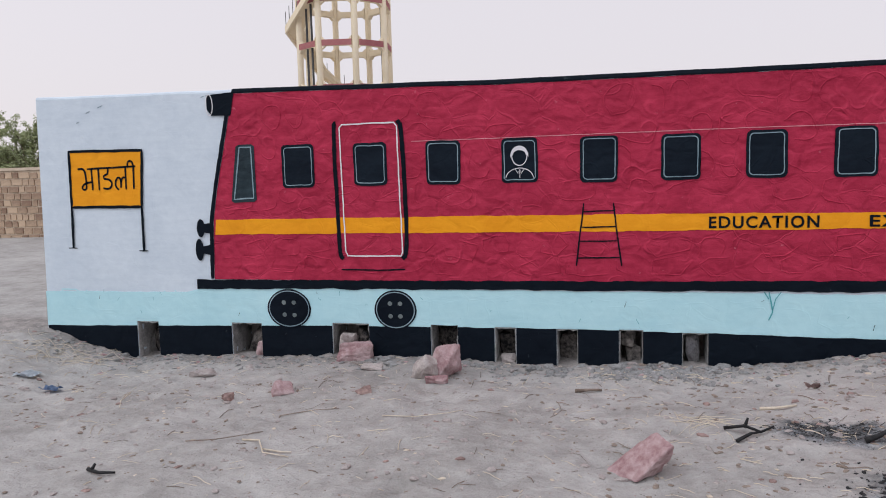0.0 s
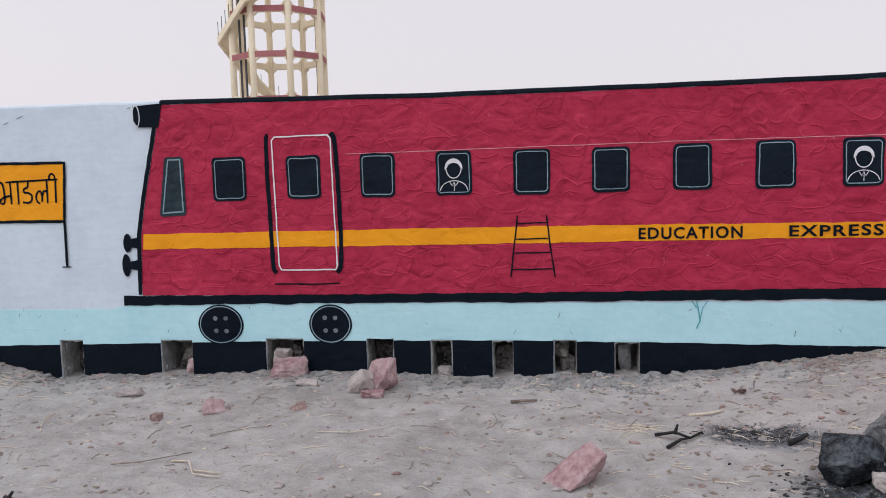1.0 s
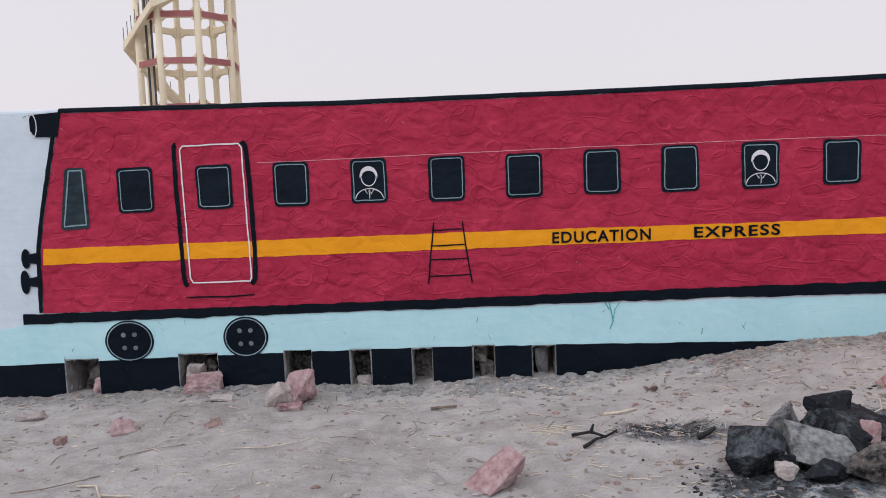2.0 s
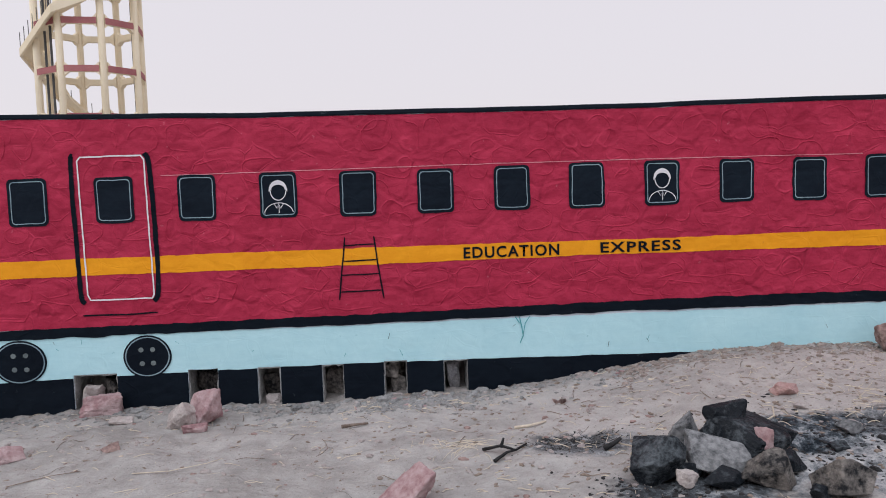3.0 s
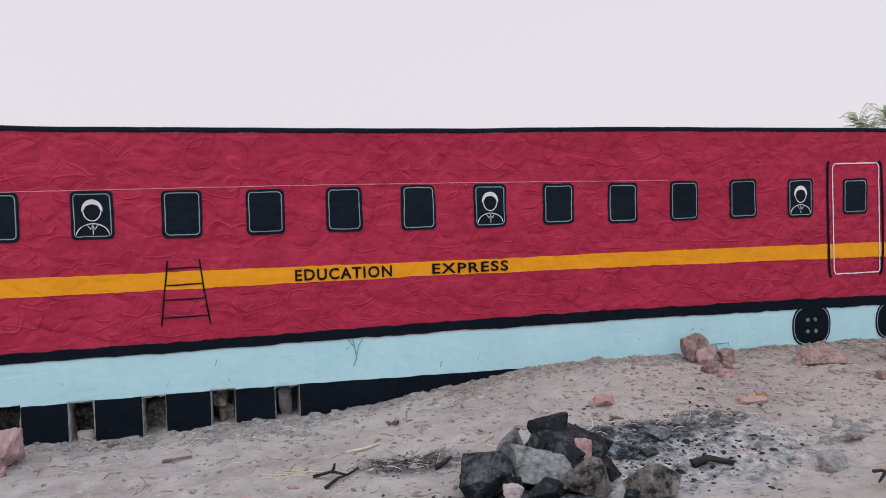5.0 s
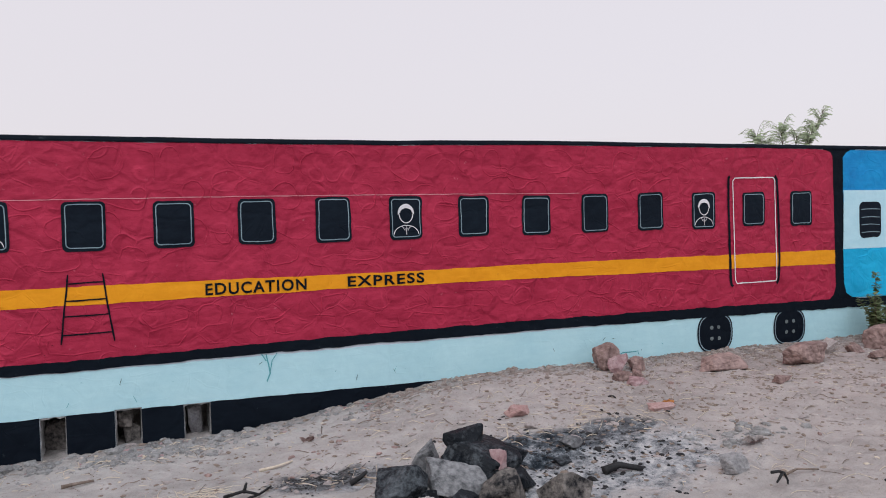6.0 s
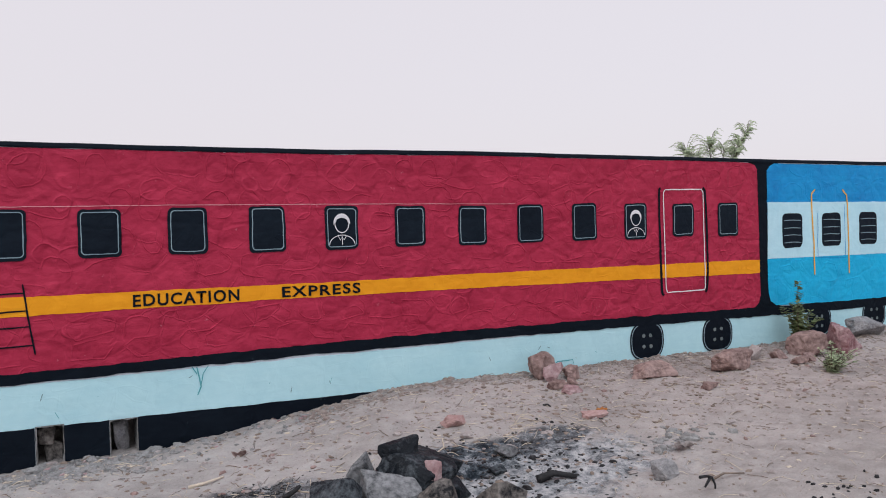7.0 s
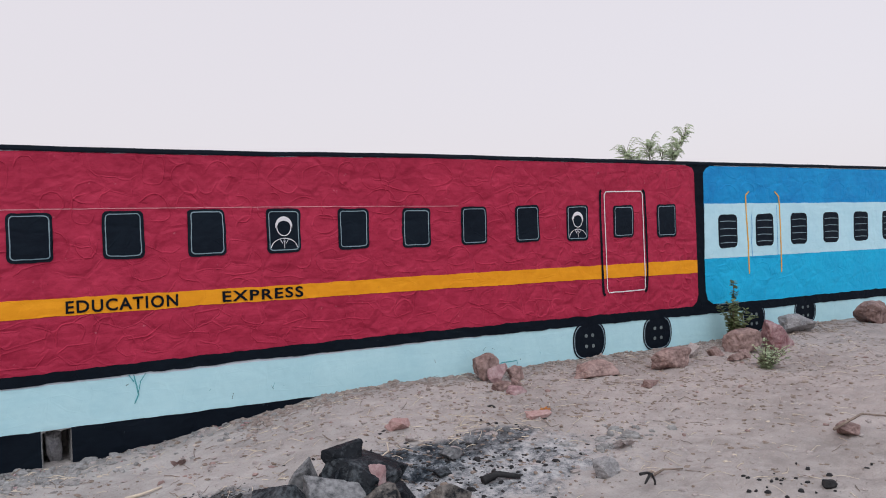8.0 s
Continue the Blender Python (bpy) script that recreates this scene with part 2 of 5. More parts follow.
def sand_material():
    m, ns, ls, b = material("pinkish_sand", 0.92, 0.15)
    vec = coords(ns, ls)
    big, mid = noise_tex(ns, ls, vec, 0.9, 5.0, 0.6), noise_tex(ns, ls, vec, 7.0, 5.0, 0.65)
    grain = noise_tex(ns, ls, vec, 130.0, 3.0, 0.7)
    fac = math_node(ns, ls, "MULTIPLY_ADD", mid, 0.45, math_node(ns, ls, "MULTIPLY", big, 0.5))
    fac = math_node(ns, ls, "MULTIPLY_ADD", grain, 0.22, math_node(ns, ls, "SUBTRACT", fac, 0.08))
    col = ramp(ns, ls, fac, ((0.34, SAND_DARK), (0.52, SAND_MID), (0.70, SAND_LIGHT)))
    fleck = noise_tex(ns, ls, vec, 46.0, 5.0, 0.75)
    fl = node(ns, "ShaderNodeMapRange", From_Min=0.56, From_Max=0.70, To_Max=0.36)
    ls.new(fleck, fl.inputs[0])
    col = mix(ns, ls, fl.outputs[0], col, (0.17, 0.145, 0.135))
    fl2 = node(ns, "ShaderNodeMapRange", From_Min=0.60, From_Max=0.70, To_Max=0.3)
    ls.new(noise_tex(ns, ls, vec, 33.0, 5.0, 0.75), fl2.inputs[0])
    col = mix(ns, ls, fl2.outputs[0], col, (0.60, 0.56, 0.53))
    sx = ns.new("ShaderNodeSeparateXYZ")
    ls.new(vec, sx.inputs[0])
    east = node(ns, "ShaderNodeMapRange", From_Min=1.0, From_Max=6.0, To_Max=0.6)
    ls.new(math_node(ns, ls, "MULTIPLY_ADD", big, 3.0, math_node(ns, ls, "SUBTRACT", sx.outputs[0], 1.5)), east.inputs[0])
    col = mix(ns, ls, east.outputs[0], col, mix(ns, ls, 1.0, col, (0.95, 0.80, 0.77), "MULTIPLY"))
    # dark grit specks
    v = ns.new("ShaderNodeTexVoronoi")
    v.inputs["Scale"].default_value = 34.0
    ls.new(vec, v.inputs["Vector"])
    speck = node(ns, "ShaderNodeMapRange", From_Min=0.10, From_Max=0.16, To_Min=0.75, To_Max=0.0)
    ls.new(v.outputs["Distance"], speck.inputs[0])
    some = node(ns, "ShaderNodeMapRange", From_Min=0.53, From_Max=0.60)
    ls.new(noise_tex(ns, ls, vec, 5.0, 3.0), some.inputs[0])
    col = mix(ns, ls, math_node(ns, ls, "MULTIPLY", speck.outputs[0], some.outputs[0]), col, (0.10, 0.085, 0.08))
    # soot and ash left by fires, each an uneven patch
    sep = ns.new("ShaderNodeSeparateXYZ")
    ls.new(vec, sep.inputs[0])
    rag, rag2 = noise_tex(ns, ls, vec, 3.6, 8.0, 0.78), noise_tex(ns, ls, vec, 9.0, 8.0, 0.82)
    # grey gravelly soil banked against the wall
    bank = node(ns, "ShaderNodeMapRange", From_Min=-0.34, From_Max=-0.06, To_Max=0.7)
    ls.new(math_node(ns, ls, "MULTIPLY_ADD", math_node(ns, ls, "SUBTRACT", rag, 0.5), 0.7, sep.outputs[1]), bank.inputs[0])
    beyond = node(ns, "ShaderNodeMapRange", From_Min=0.3, From_Max=0.6, To_Min=1.0, To_Max=0.0)
    ls.new(sep.outputs[1], beyond.inputs[0])
    soil = ramp(ns, ls, rag2, ((0.38, (0.11, 0.098, 0.092)), (0.62, (0.37, 0.33, 0.31))))
    col = mix(ns, ls, math_node(ns, ls, "MULTIPLY", bank.outputs[0], beyond.outputs[0]), col, soil)
    for cx, cy, rx, ry, strength, pale in SOOT:
        dx = math_node(ns, ls, "DIVIDE", math_node(ns, ls, "SUBTRACT", sep.outputs[0], cx), rx)
        dy = math_node(ns, ls, "DIVIDE", math_node(ns, ls, "SUBTRACT", sep.outputs[1], cy), ry)
        d = math_node(ns, ls, "SQRT", math_node(ns, ls, "MULTIPLY_ADD", dx, dx, math_node(ns, ls, "MULTIPLY", dy, dy)))
        d = math_node(ns, ls, "MULTIPLY_ADD", math_node(ns, ls, "SUBTRACT", rag, 0.5), 2.6 if pale else 1.7, d)
        inside = node(ns, "ShaderNodeMapRange", From_Min=0.75, From_Max=1.15, To_Min=strength, To_Max=0.0)
        ls.new(d, inside.inputs[0])
        if pale:
            ash = ramp(ns, ls, rag2, ((0.40, (0.05, 0.06, 0.07)), (0.46, (0.17, 0.185, 0.20)), (0.53, (0.34, 0.345, 0.355)), (0.62, (0.52, 0.51, 0.51))))
        else:
            ash = ramp(ns, ls, rag2, ((0.42, (0.012, 0.017, 0.023)), (0.50, (0.06, 0.073, 0.086)), (0.56, (0.19, 0.21, 0.228)), (0.64, (0.40, 0.40, 0.41))))
        col = mix(ns, ls, inside.outputs[0], col, ash)
    ls.new(col, b.inputs["Base Color"])
    h = math_node(ns, ls, "MULTIPLY_ADD", mid, 1.0, math_node(ns, ls, "MULTIPLY", grain, 0.06))
    h = math_node(ns, ls, "MULTIPLY_ADD", noise_tex(ns, ls, coords(ns, ls, (0.7, 1.3, 1)), 21.0, 5.0, 0.7), 0.55, h)
    bump = node(ns, "ShaderNodeBump", Strength=0.9, Distance=0.03)
    ls.new(h, bump.inputs["Height"])
    ls.new(bump.outputs[0], b.inputs["Normal"])
    return m


M_SAND = sand_material()


# ---- building helpers ----
def finish(name, bm, mat, parent=None, label="", smooth=False):
    me = bpy.data.meshes.new(name)
    bm.normal_update()
    bm.to_mesh(me)
    bm.free()
    me.materials.append(mat)
    if smooth:
        me.polygons.foreach_set("use_smooth", [True] * len(me.polygons))
    ob = new(name, me)
    if parent:
        ob.parent = parent
    if label:
        ob["label"] = label
    return ob


def part(name, bm, mat, parent, label="", smooth=False):
    return finish(name, bm, mat, parent, label, smooth)


def box(bm, x0, x1, y0, y1, z0, z1):
    vs = [bm.verts.new((x, y, z)) for x in (x0, x1) for y in (y0, y1) for z in (z0, z1)]
    for f in ((0, 1, 3, 2), (4, 6, 7, 5), (0, 4, 5, 1), (2, 3, 7, 6), (0, 2, 6, 4), (1, 5, 7, 3)):
        bm.faces.new([vs[i] for i in f])


def tube(bm, pts, radii, sides=6):
    """A tapered tube along points."""
    pts = [Vector(p) for p in pts]
    if isinstance(radii, (int, float)):
        radii = [radii] * len(pts)
    rings = []
    for i, p in enumerate(pts):
        d = (pts[min(i + 1, len(pts) - 1)] - pts[max(i - 1, 0)]).normalized()
        u = d.orthogonal().normalized() if i == 0 else (u - d * u.dot(d)).normalized()
        w = d.cross(u)
        rings.append([bm.verts.new(p + radii[i] * (math.cos(a) * u + math.sin(a) * w)) for a in (2 * math.pi * k / sides for k in range(sides))])
    for a, c in zip(rings, rings[1:]):
        for k in range(sides):
            bm.faces.new((a[k], a[(k + 1) % sides], c[(k + 1) % sides], c[k]))
    bm.faces.new(rings[0][::-1])
    bm.faces.new(rings[-1])


# ---- ground ----
BASE_X = (-30, -6.5, -5.2, -4.6, -4.45, -4.1, -3.73, -2.9, -2.0, -1.1, -0.4, 0.0, 0.95, 1.5, 1.85, 2.15, 2.5, 2.8, 3.7, 5.1, 5.8, 6.5, 7.4, 8.6, 40)
BASE_Z = (0.20, 0.18, 0.20, 0.21, 0.17, 0.05, -0.03, 0.01, 0.045, 0.05, 0.04, 0.035, 0.06, 0.115, 0.15, 0.19, 0.25, 0.28, 0.29, 0.275, 0.285, 0.26, 0.285, 0.315, 0.32)


def smoothstep(a, b, v):
    t = min(1.0, max(0.0, (v - a) / (b - a)))
    return t * t * (3 - 2 * t)


def ground_z(x, y):
    base = float(np.interp(x, BASE_X, BASE_Z))
    away = 0.0 + 0.045 * min(max(x - 0.6, 0.0), 6.0) + 0.05 * smoothstep(-2.0, -4.5, x)
    k = smoothstep(0.15, 2.6, -y)
    z = base * (1 - k) + away * k
    back_z = 0.34 if x > -4.3 else 0.34 + (0.20 - 0.34) * smoothstep(-4.3, -4.9, x)
    z = z + (back_z - z) * smoothstep(0.31, 0.37, y)
    return z


def ground_bumps(x, y):
    v = Vector((x, y, 0.0))
    h = 0.030 * noise.noise(v * 1.1) + 0.020 * noise.noise(v * 3.1 + Vector((7, 3, 0))) + 0.016 * noise.noise(v * 8.0) + 0.006 * noise.noise(v * 19.0)
    dents = noise.voronoi(v * 3.3)[0][0]
    return h - 0.032 * max(0.0, 0.34 - dents) / 0.34


def spread(lo, hi, step, far):
    fine = list(np.arange(lo, hi + 1e-6, step))
    d = step
    right, left = [hi], [lo]
    while right[-1] < far:
        d *= 1.25
        right.append(right[-1] + d)
        left.append(left[-1] - d)
    return left[:0:-1] + fine + right[1:]


def ground_height(x, y):
    calm = 1.0 if abs(x) < 40 and abs(y) < 40 else 0.0
    edge = 0.35 + 0.65 * smoothstep(0.0, 0.35, abs(y - 0.16))
    ragged = (1.0 - smoothstep(0.05, 0.32, abs(y))) * (0.020 * noise.noise(Vector((x * 9, y * 9, 3))) + 0.012 * noise.noise(Vector((x * 27, y * 27, 6))))
    return ground_z(x, y) + calm * (edge * ground_bumps(x, y) + ragged)


def build_ground():
    xs, ys = spread(-6.0, 9.0, 0.035, 900), spread(-4.2, 0.42, 0.03, 900)
    verts = [(x, y, ground_height(x, y)) for y in ys for x in xs]
    n = len(xs)
    faces = [(j * n + i, j * n + i + 1, (j + 1) * n + i + 1, (j + 1) * n + i) for j in range(len(ys) - 1) for i in range(n - 1)]
    me = bpy.data.meshes.new("ground")
    me.from_pydata(verts, [], faces)
    me.polygons.foreach_set("use_smooth", [True] * len(me.polygons))
    me.materials.append(M_SAND)
    return tagged(new("ground", me), "trampled pinkish desert sand with grit and ash patches", "ground", kind="structure")


build_ground()

# ---- the painted boundary wall ----
WALL_L, WALL_R, DEEP = -4.60, 15.0, 0.36
TOP_X = (-4.6, -2.68, -2.1, -0.44, 2.05, 3.6, 6.9, 15)
TOP_Z = (2.214, 2.194, 2.184, 2.154, 2.147, 2.164, 2.158, 2.160)
# weep holes at the foot: left, right, top
HOLES = ((-3.693, -3.485, 0.285), (-2.797, -2.525, 0.292), (-1.904, -1.594, 0.308), (-1.087, -0.873, 0.318),
         (-0.585, -0.42, 0.305), (-0.114, 0.043, 0.302), (0.34, 0.512, 0.308), (0.784, 0.964, 0.295))


def top_at(x):
    return float(np.interp(x, TOP_X, TOP_Z)) + 0.004 * noise.noise(Vector((x * 2.3, 0, 5)))


def build_wall():
    bm = bmesh.new()
    split = 0.34
    # upper body, with worn, rounded top edges
    xs = [WALL_L + 0.012] + list(np.arange(WALL_L + 0.15, WALL_R, 0.15)) + [WALL_R]
    rings = []
    for i, x in enumerate(xs):
        t = top_at(x)
        lean = 0.05 if i == 0 else 0.0
        prof = [(0.0, split), (0.0, t - 0.022), (0.006, t - 0.008), (0.022, t), (DEEP - 0.02, t), (DEEP, t - 0.02), (DEEP, split)]
        rings.append([bm.verts.new((x + lean * (z - split) / 1.86, y, z)) for y, z in prof])
    for a, c in zip(rings, rings[1:]):
        for k in range(len(a) - 1):
            bm.faces.new((a[k], c[k], c[k + 1], a[k + 1]))
    bm.faces.new(rings[0][::-1])
    bm.faces.new(rings[-1])
    # foot: piers between the holes and a lintel over each
    wall = finish("wall_mural", bm, M_WHITE)
    tagged(wall, "plastered rubble boundary wall painted as a red and blue train", "wall", kind="structure")
    left = WALL_L
    for a, b, h in HOLES + ((WALL_R, None, None),):
        bm = bmesh.new()
        box(bm, left, a, 0.0, DEEP, -0.6, split)
        part("foot_pier", bm, M_WHITE, wall)
        if b:
            bm = bmesh.new()
            box(bm, a, b, 0.0, DEEP, h, split)
            part("hole_lintel", bm, M_CYAN, wall)
        left = b
    return wall


WALL = build_wall()
STEP = 0.003


def wobble(pts, amount, step=0.05, closed=True):
    """Resample an outline and let it waver as a brushed edge does."""
    out = []
    n = len(pts)
    for i in range(n if closed else n - 1):
        a, b = Vector(pts[i]), Vector(pts[(i + 1) % n])
        k = max(1, int((b - a).length / step))
        for j in range(k):
            p = a + (b - a) * (j / k)
            q, r = Vector((p.x * 9, p.y * 9, 1.7)), Vector((p.x * 31, p.y * 31, 8.3))
            dx = noise.noise(q) + 0.45 * noise.noise(r)
            dz = noise.noise(q + Vector((0, 0, 6))) + 0.45 * noise.noise(r + Vector((0, 0, 6)))
            out.append((p.x + amount * dx, p.y + amount * dz))
    if not closed:
        out.append(tuple(pts[-1]))
    return out


def film_of_paint(bm, pts, layer):
    """One patch of paint: a face just proud of the wall with its rim."""
    y = -STEP * layer
    front = [bm.verts.new((x, y, z)) for x, z in pts]
    rear = [bm.verts.new((x, y + STEP * 0.9, z)) for x, z in pts]
    area = sum(a[0] * b[1] - b[0] * a[1] for a, b in zip(pts, pts[1:] + pts[:1]))
    if area < 0:
        front, rear = front[::-1], rear[::-1]
    f = bm.faces.new(front)
    n = len(front)
    for i in range(n):
        bm.faces.new((rear[i], rear[(i + 1) % n], front[(i + 1) % n], front[i]))
    bmesh.ops.triangulate(bm, faces=[f])


def patch(name, pts, mat, layer, parent=None, label="", amount=0.004, step=0.05):
    bm = bmesh.new()
    film_of_paint(bm, wobble(pts, amount, step), layer)
    return part(name, bm, mat, parent or WALL, label)


def soften(pts, rounds=2):
    """Round the corners of an open brush line."""
    for _ in range(rounds):
        out = [pts[0]]
        for (ax, az), (bx, bz) in zip(pts, pts[1:]):
            out += [(0.75 * ax + 0.25 * bx, 0.75 * az + 0.25 * bz), (0.25 * ax + 0.75 * bx, 0.25 * az + 0.75 * bz)]
        pts = out + [pts[-1]]
    return pts


def stroke_into(bm, pts, width, layer, amount=0.003, step=0.035, closed=False):
    pts = wobble(pts, amount, step, closed)
    if closed:
        pts = pts + pts[:1]
    y = -STEP * layer
    L, R = [], []
    for i, p in enumerate(pts):
        if closed and i in (0, len(pts) - 1):
            d = Vector(pts[1]) - Vector(pts[-2])
        else:
            d = Vector(pts[min(i + 1, len(pts) - 1)]) - Vector(pts[max(i - 1, 0)])
        d.normalize()
        w = 0.5 * width * (1 + 0.22 * noise.noise(Vector((p[0] * 13, p[1] * 13, 3.1))))
        if not closed and i in (0, len(pts) - 1):
            w *= 0.75
        L.append(bm.verts.new((p[0] - d.y * w, y, p[1] + d.x * w)))
        R.append(bm.verts.new((p[0] + d.y * w, y, p[1] - d.x * w)))
    for i in range(len(pts) - 1):
        bm.faces.new((R[i], R[i + 1], L[i + 1], L[i]))


def stroke(name, pts, width, mat, layer, parent=None, label="", closed=False, amount=0.003):
    bm = bmesh.new()
    stroke_into(bm, pts, width, layer, amount, closed=closed)
    return part(name, bm, mat, parent or WALL, label)


def rounded(x0, x1, z0, z1, r, n=5):
    pts = []
    for cx, cz, a0 in ((x1 - r, z1 - r, 0), (x0 + r, z1 - r, 90), (x0 + r, z0 + r, 180), (x1 - r, z0 + r, 270)):
        pts += [(cx + r * math.cos(radians(a0 + 90 * k / n)), cz + r * math.sin(radians(a0 + 90 * k / n))) for k in range(n + 1)]
    return pts


def ellipse(cx, cz, rx, rz, n=28, lo=0, hi=360):
    return [(cx + rx * math.cos(radians(lo + (hi - lo) * k / n)), cz + rz * math.sin(radians(lo + (hi - lo) * k / n))) for k in range(n + (hi - lo < 360))]


# bands along the foot of the wall
def along(x0, x1, f, step=0.2):
    n = max(1, int((x1 - x0) / step))
    return [(x0 + (x1 - x0) * k / n, f(x0 + (x1 - x0) * k / n)) for k in range(n + 1)]


def cyan_low(x):
    return float(np.interp(x, (-4.6, -4.45, -1.85, 0, 1.4, 2.5, 15), (0.225, 0.225, 0.28, 0.300, 0.285, 0.27, 0.27)))


bm = bmesh.new()
edges = [WALL_L] + [v for h in HOLES for v in h[:2]] + [WALL_R]
film_of_paint(bm, wobble([(-4.594, 0.24), *along(-4.57, 15, lambda x: max(cyan_low(x), 0.312 if -4.0 < x < 1.2 else 0)), (15, 0.60), (-3.0, 0.585), (-3.2, 0.545), (-4.59, 0.535)], 0.006, 0.04), 1)
for a, b in zip(edges[::2], edges[1::2]):
    x0, x1 = max(a, -4.59), min(b, 14.9)
    if x1 > 2.6:
        x1 = 14.9
    lo = [(x, z) for x, z in along(x0, x1, cyan_low, 0.1)]
    film_of_paint(bm, lo + [(x1, 0.32), (x0, 0.32)], 1.02)
part("cyan_plinth_band", bm, M_CYAN, WALL, "pale cyan painted plinth band")

bm = bmesh.new()
for a, b in zip(edges[::2], edges[1::2]):
    x0, x1 = max(a + 0.001, -4.59), min(b - 0.001, 2.75)
    if x0 > x1:
        continue
    up = wobble(along(x0, x1, lambda x: cyan_low(x) + 0.006, 0.1), 0.006, 0.05, False)
    film_of_paint(bm, [(x0, -0.25), (x1, -0.25)] + up[::-1], 2)
part("black_foot_band", bm, M_BLACK, WALL, "black painted foot band")

# cement reveal round every weep hole
for a, b, h in HOLES:
    bm = bmesh.new()
    zlo = ground_z((a + b) / 2, 0) - 0.12
    for x0, x1, z0, z1 in ((a - 0.002, a + 0.006, zlo, h), (b - 0.006, b + 0.002, zlo, h), (a + 0.006, b - 0.006, h - 0.008, h + 0.002)):
        box(bm, x0, x1, 0.003, DEEP - 0.02, z0, z1)
    bmesh.ops.subdivide_edges(bm, edges=bm.edges[:], cuts=9, use_grid_fill=True)
    for v in bm.verts:
        v.co += Vector((noise.noise(v.co * 19) + 0.6 * noise.noise(v.co * 60), 0, noise.noise(v.co * 23 + Vector((3, 0, 0))) + 0.6 * noise.noise(v.co * 50))) * 0.011
    part("hole_lining", bm, M_CEMENT, WALL, "bare grey cement hole lining")

# red engine and coach
top_line = along(-2.66, 6.86, lambda x: top_at(x) - 0.035)
patch("black_gangway", [(6.74, 0.57), (7.16, 0.57), (7.16, 2.13), (6.74, 2.13)], M_BLACK, 1.5, amount=0.003)
red = [(-2.925, 0.655), (-2.905, 1.14), (-2.85, 1.42), (-2.715, 1.985), (-2.665, top_at(-2.66) - 0.036)] + top_line[1:-1]
red += [(6.77, 2.115), (6.83, 2.095), (6.855, 2.05), (6.875, 1.4), (6.885, 0.78), (6.86, 0.70), (6.80, 0.66), (6.5, 0.65), (2.1, 0.655)]
patch("red_coach_side", red, M_RED, 2.2, label="crimson painted coach side with raised stone pointing")
bm = bmesh.new()
rows = []
for x in np.arange(-2.68, 14.99, 0.06):
    t = top_at(x)
    low = t - 0.033 + 0.004 * noise.noise(Vector((x * 7, 2, 2)))
    rows.append([bm.verts.new((x, y, z)) for y, z in ((-0.004, low), (-0.0105, low), (-0.0105, t - 0.022), (-0.002, t - 0.002), (0.02, t + 0.005), (0.17, t + 0.005))])
for a, c in zip(rows, rows[1:]):
    for k in range(5):
        bm.faces.new((a[k], c[k], c[k + 1], a[k + 1]))
part("roof_line", bm, M_BLACK, WALL, "black painted roof line along the wall top")
patch("underframe", [(-3.09, 0.572), (-2.0, 0.585), (0.0, 0.595), (2.1, 0.608), (4, 0.602), (5.3, 0.585), (7.0, 0.563), (10.3, 0.53), (14.9, 0.50), (14.9, 0.61), (10.3, 0.632), (7.1, 0.652),
      (5.3, 0.676), (2.8, 0.692), (0.0, 0.664), (-3.085, 0.65)], M_BLACK, 3.4, label="black painted underframe beam", amount=0.009, step=0.025)
patch("orange_stripe", [(-2.895, 1.027), (-0.04, 1.032), (2.1, 1.040), (4.0, 1.032), (6.878, 1.004), (6.88, 1.14), (4.0, 1.152), (2.1, 1.148), (0.0, 1.157), (-2.885, 1.148)], M_ORANGE, 3.2,
      label="orange painted stripe", amount=0.006, step=0.03)
stroke("nose_line", [(-2.69, 2.16), (-2.735, 1.985), (-2.868, 1.42), (-2.922, 1.14), (-2.942, 0.66)], 0.034, M_BLACK, 4)
stroke("chalk_line", along(-1.2, 4.0, lambda x: 1.734 + 0.006 * math.sin(x), 0.3), 0.005, M_PINKLINE, 3.6)
lamp = patch("headlamp", [(-2.905, 2.155), (-2.66, 2.168), (-2.70, 1.985), (-2.868, 1.99), (-2.905, 2.04)], M_BLACK, 4.3, amount=0.003)
stroke("rim", ellipse(-2.882, 2.075, 0.03, 0.083), 0.007, M_LINE, 5.5, lamp, closed=True, amount=0.001)
for z, r in ((1.08, 0.075), (0.90, 0.092)):
    buffer_ = patch("buffer", ellipse(-3.04 + 0.02 * (z > 1) - 0.005, z, 0.036, r), M_BLACK, 4.3, amount=0.003)
    patch("stem", [(-3.03, z - 0.028), (-2.93, z - 0.045), (-2.93, z + 0.045), (-3.03, z + 0.028)], M_BLACK, 4.5, buffer_)

cab = patch("cab_window", [(-2.645, 1.75), (-2.53, 1.752), (-2.508, 1.735), (-2.505, 1.31), (-2.525, 1.29), (-2.705, 1.284), (-2.728, 1.30), (-2.668, 1.735)], M_CABGLASS, 4.2, label="tall tapering painted cab window", amount=0.002)
stroke("outline", [(-2.635, 1.728), (-2.535, 1.73), (-2.527, 1.32), (-2.70, 1.312)], 0.011, M_GREYLINE, 5.4, cab, closed=True, amount=0.003)


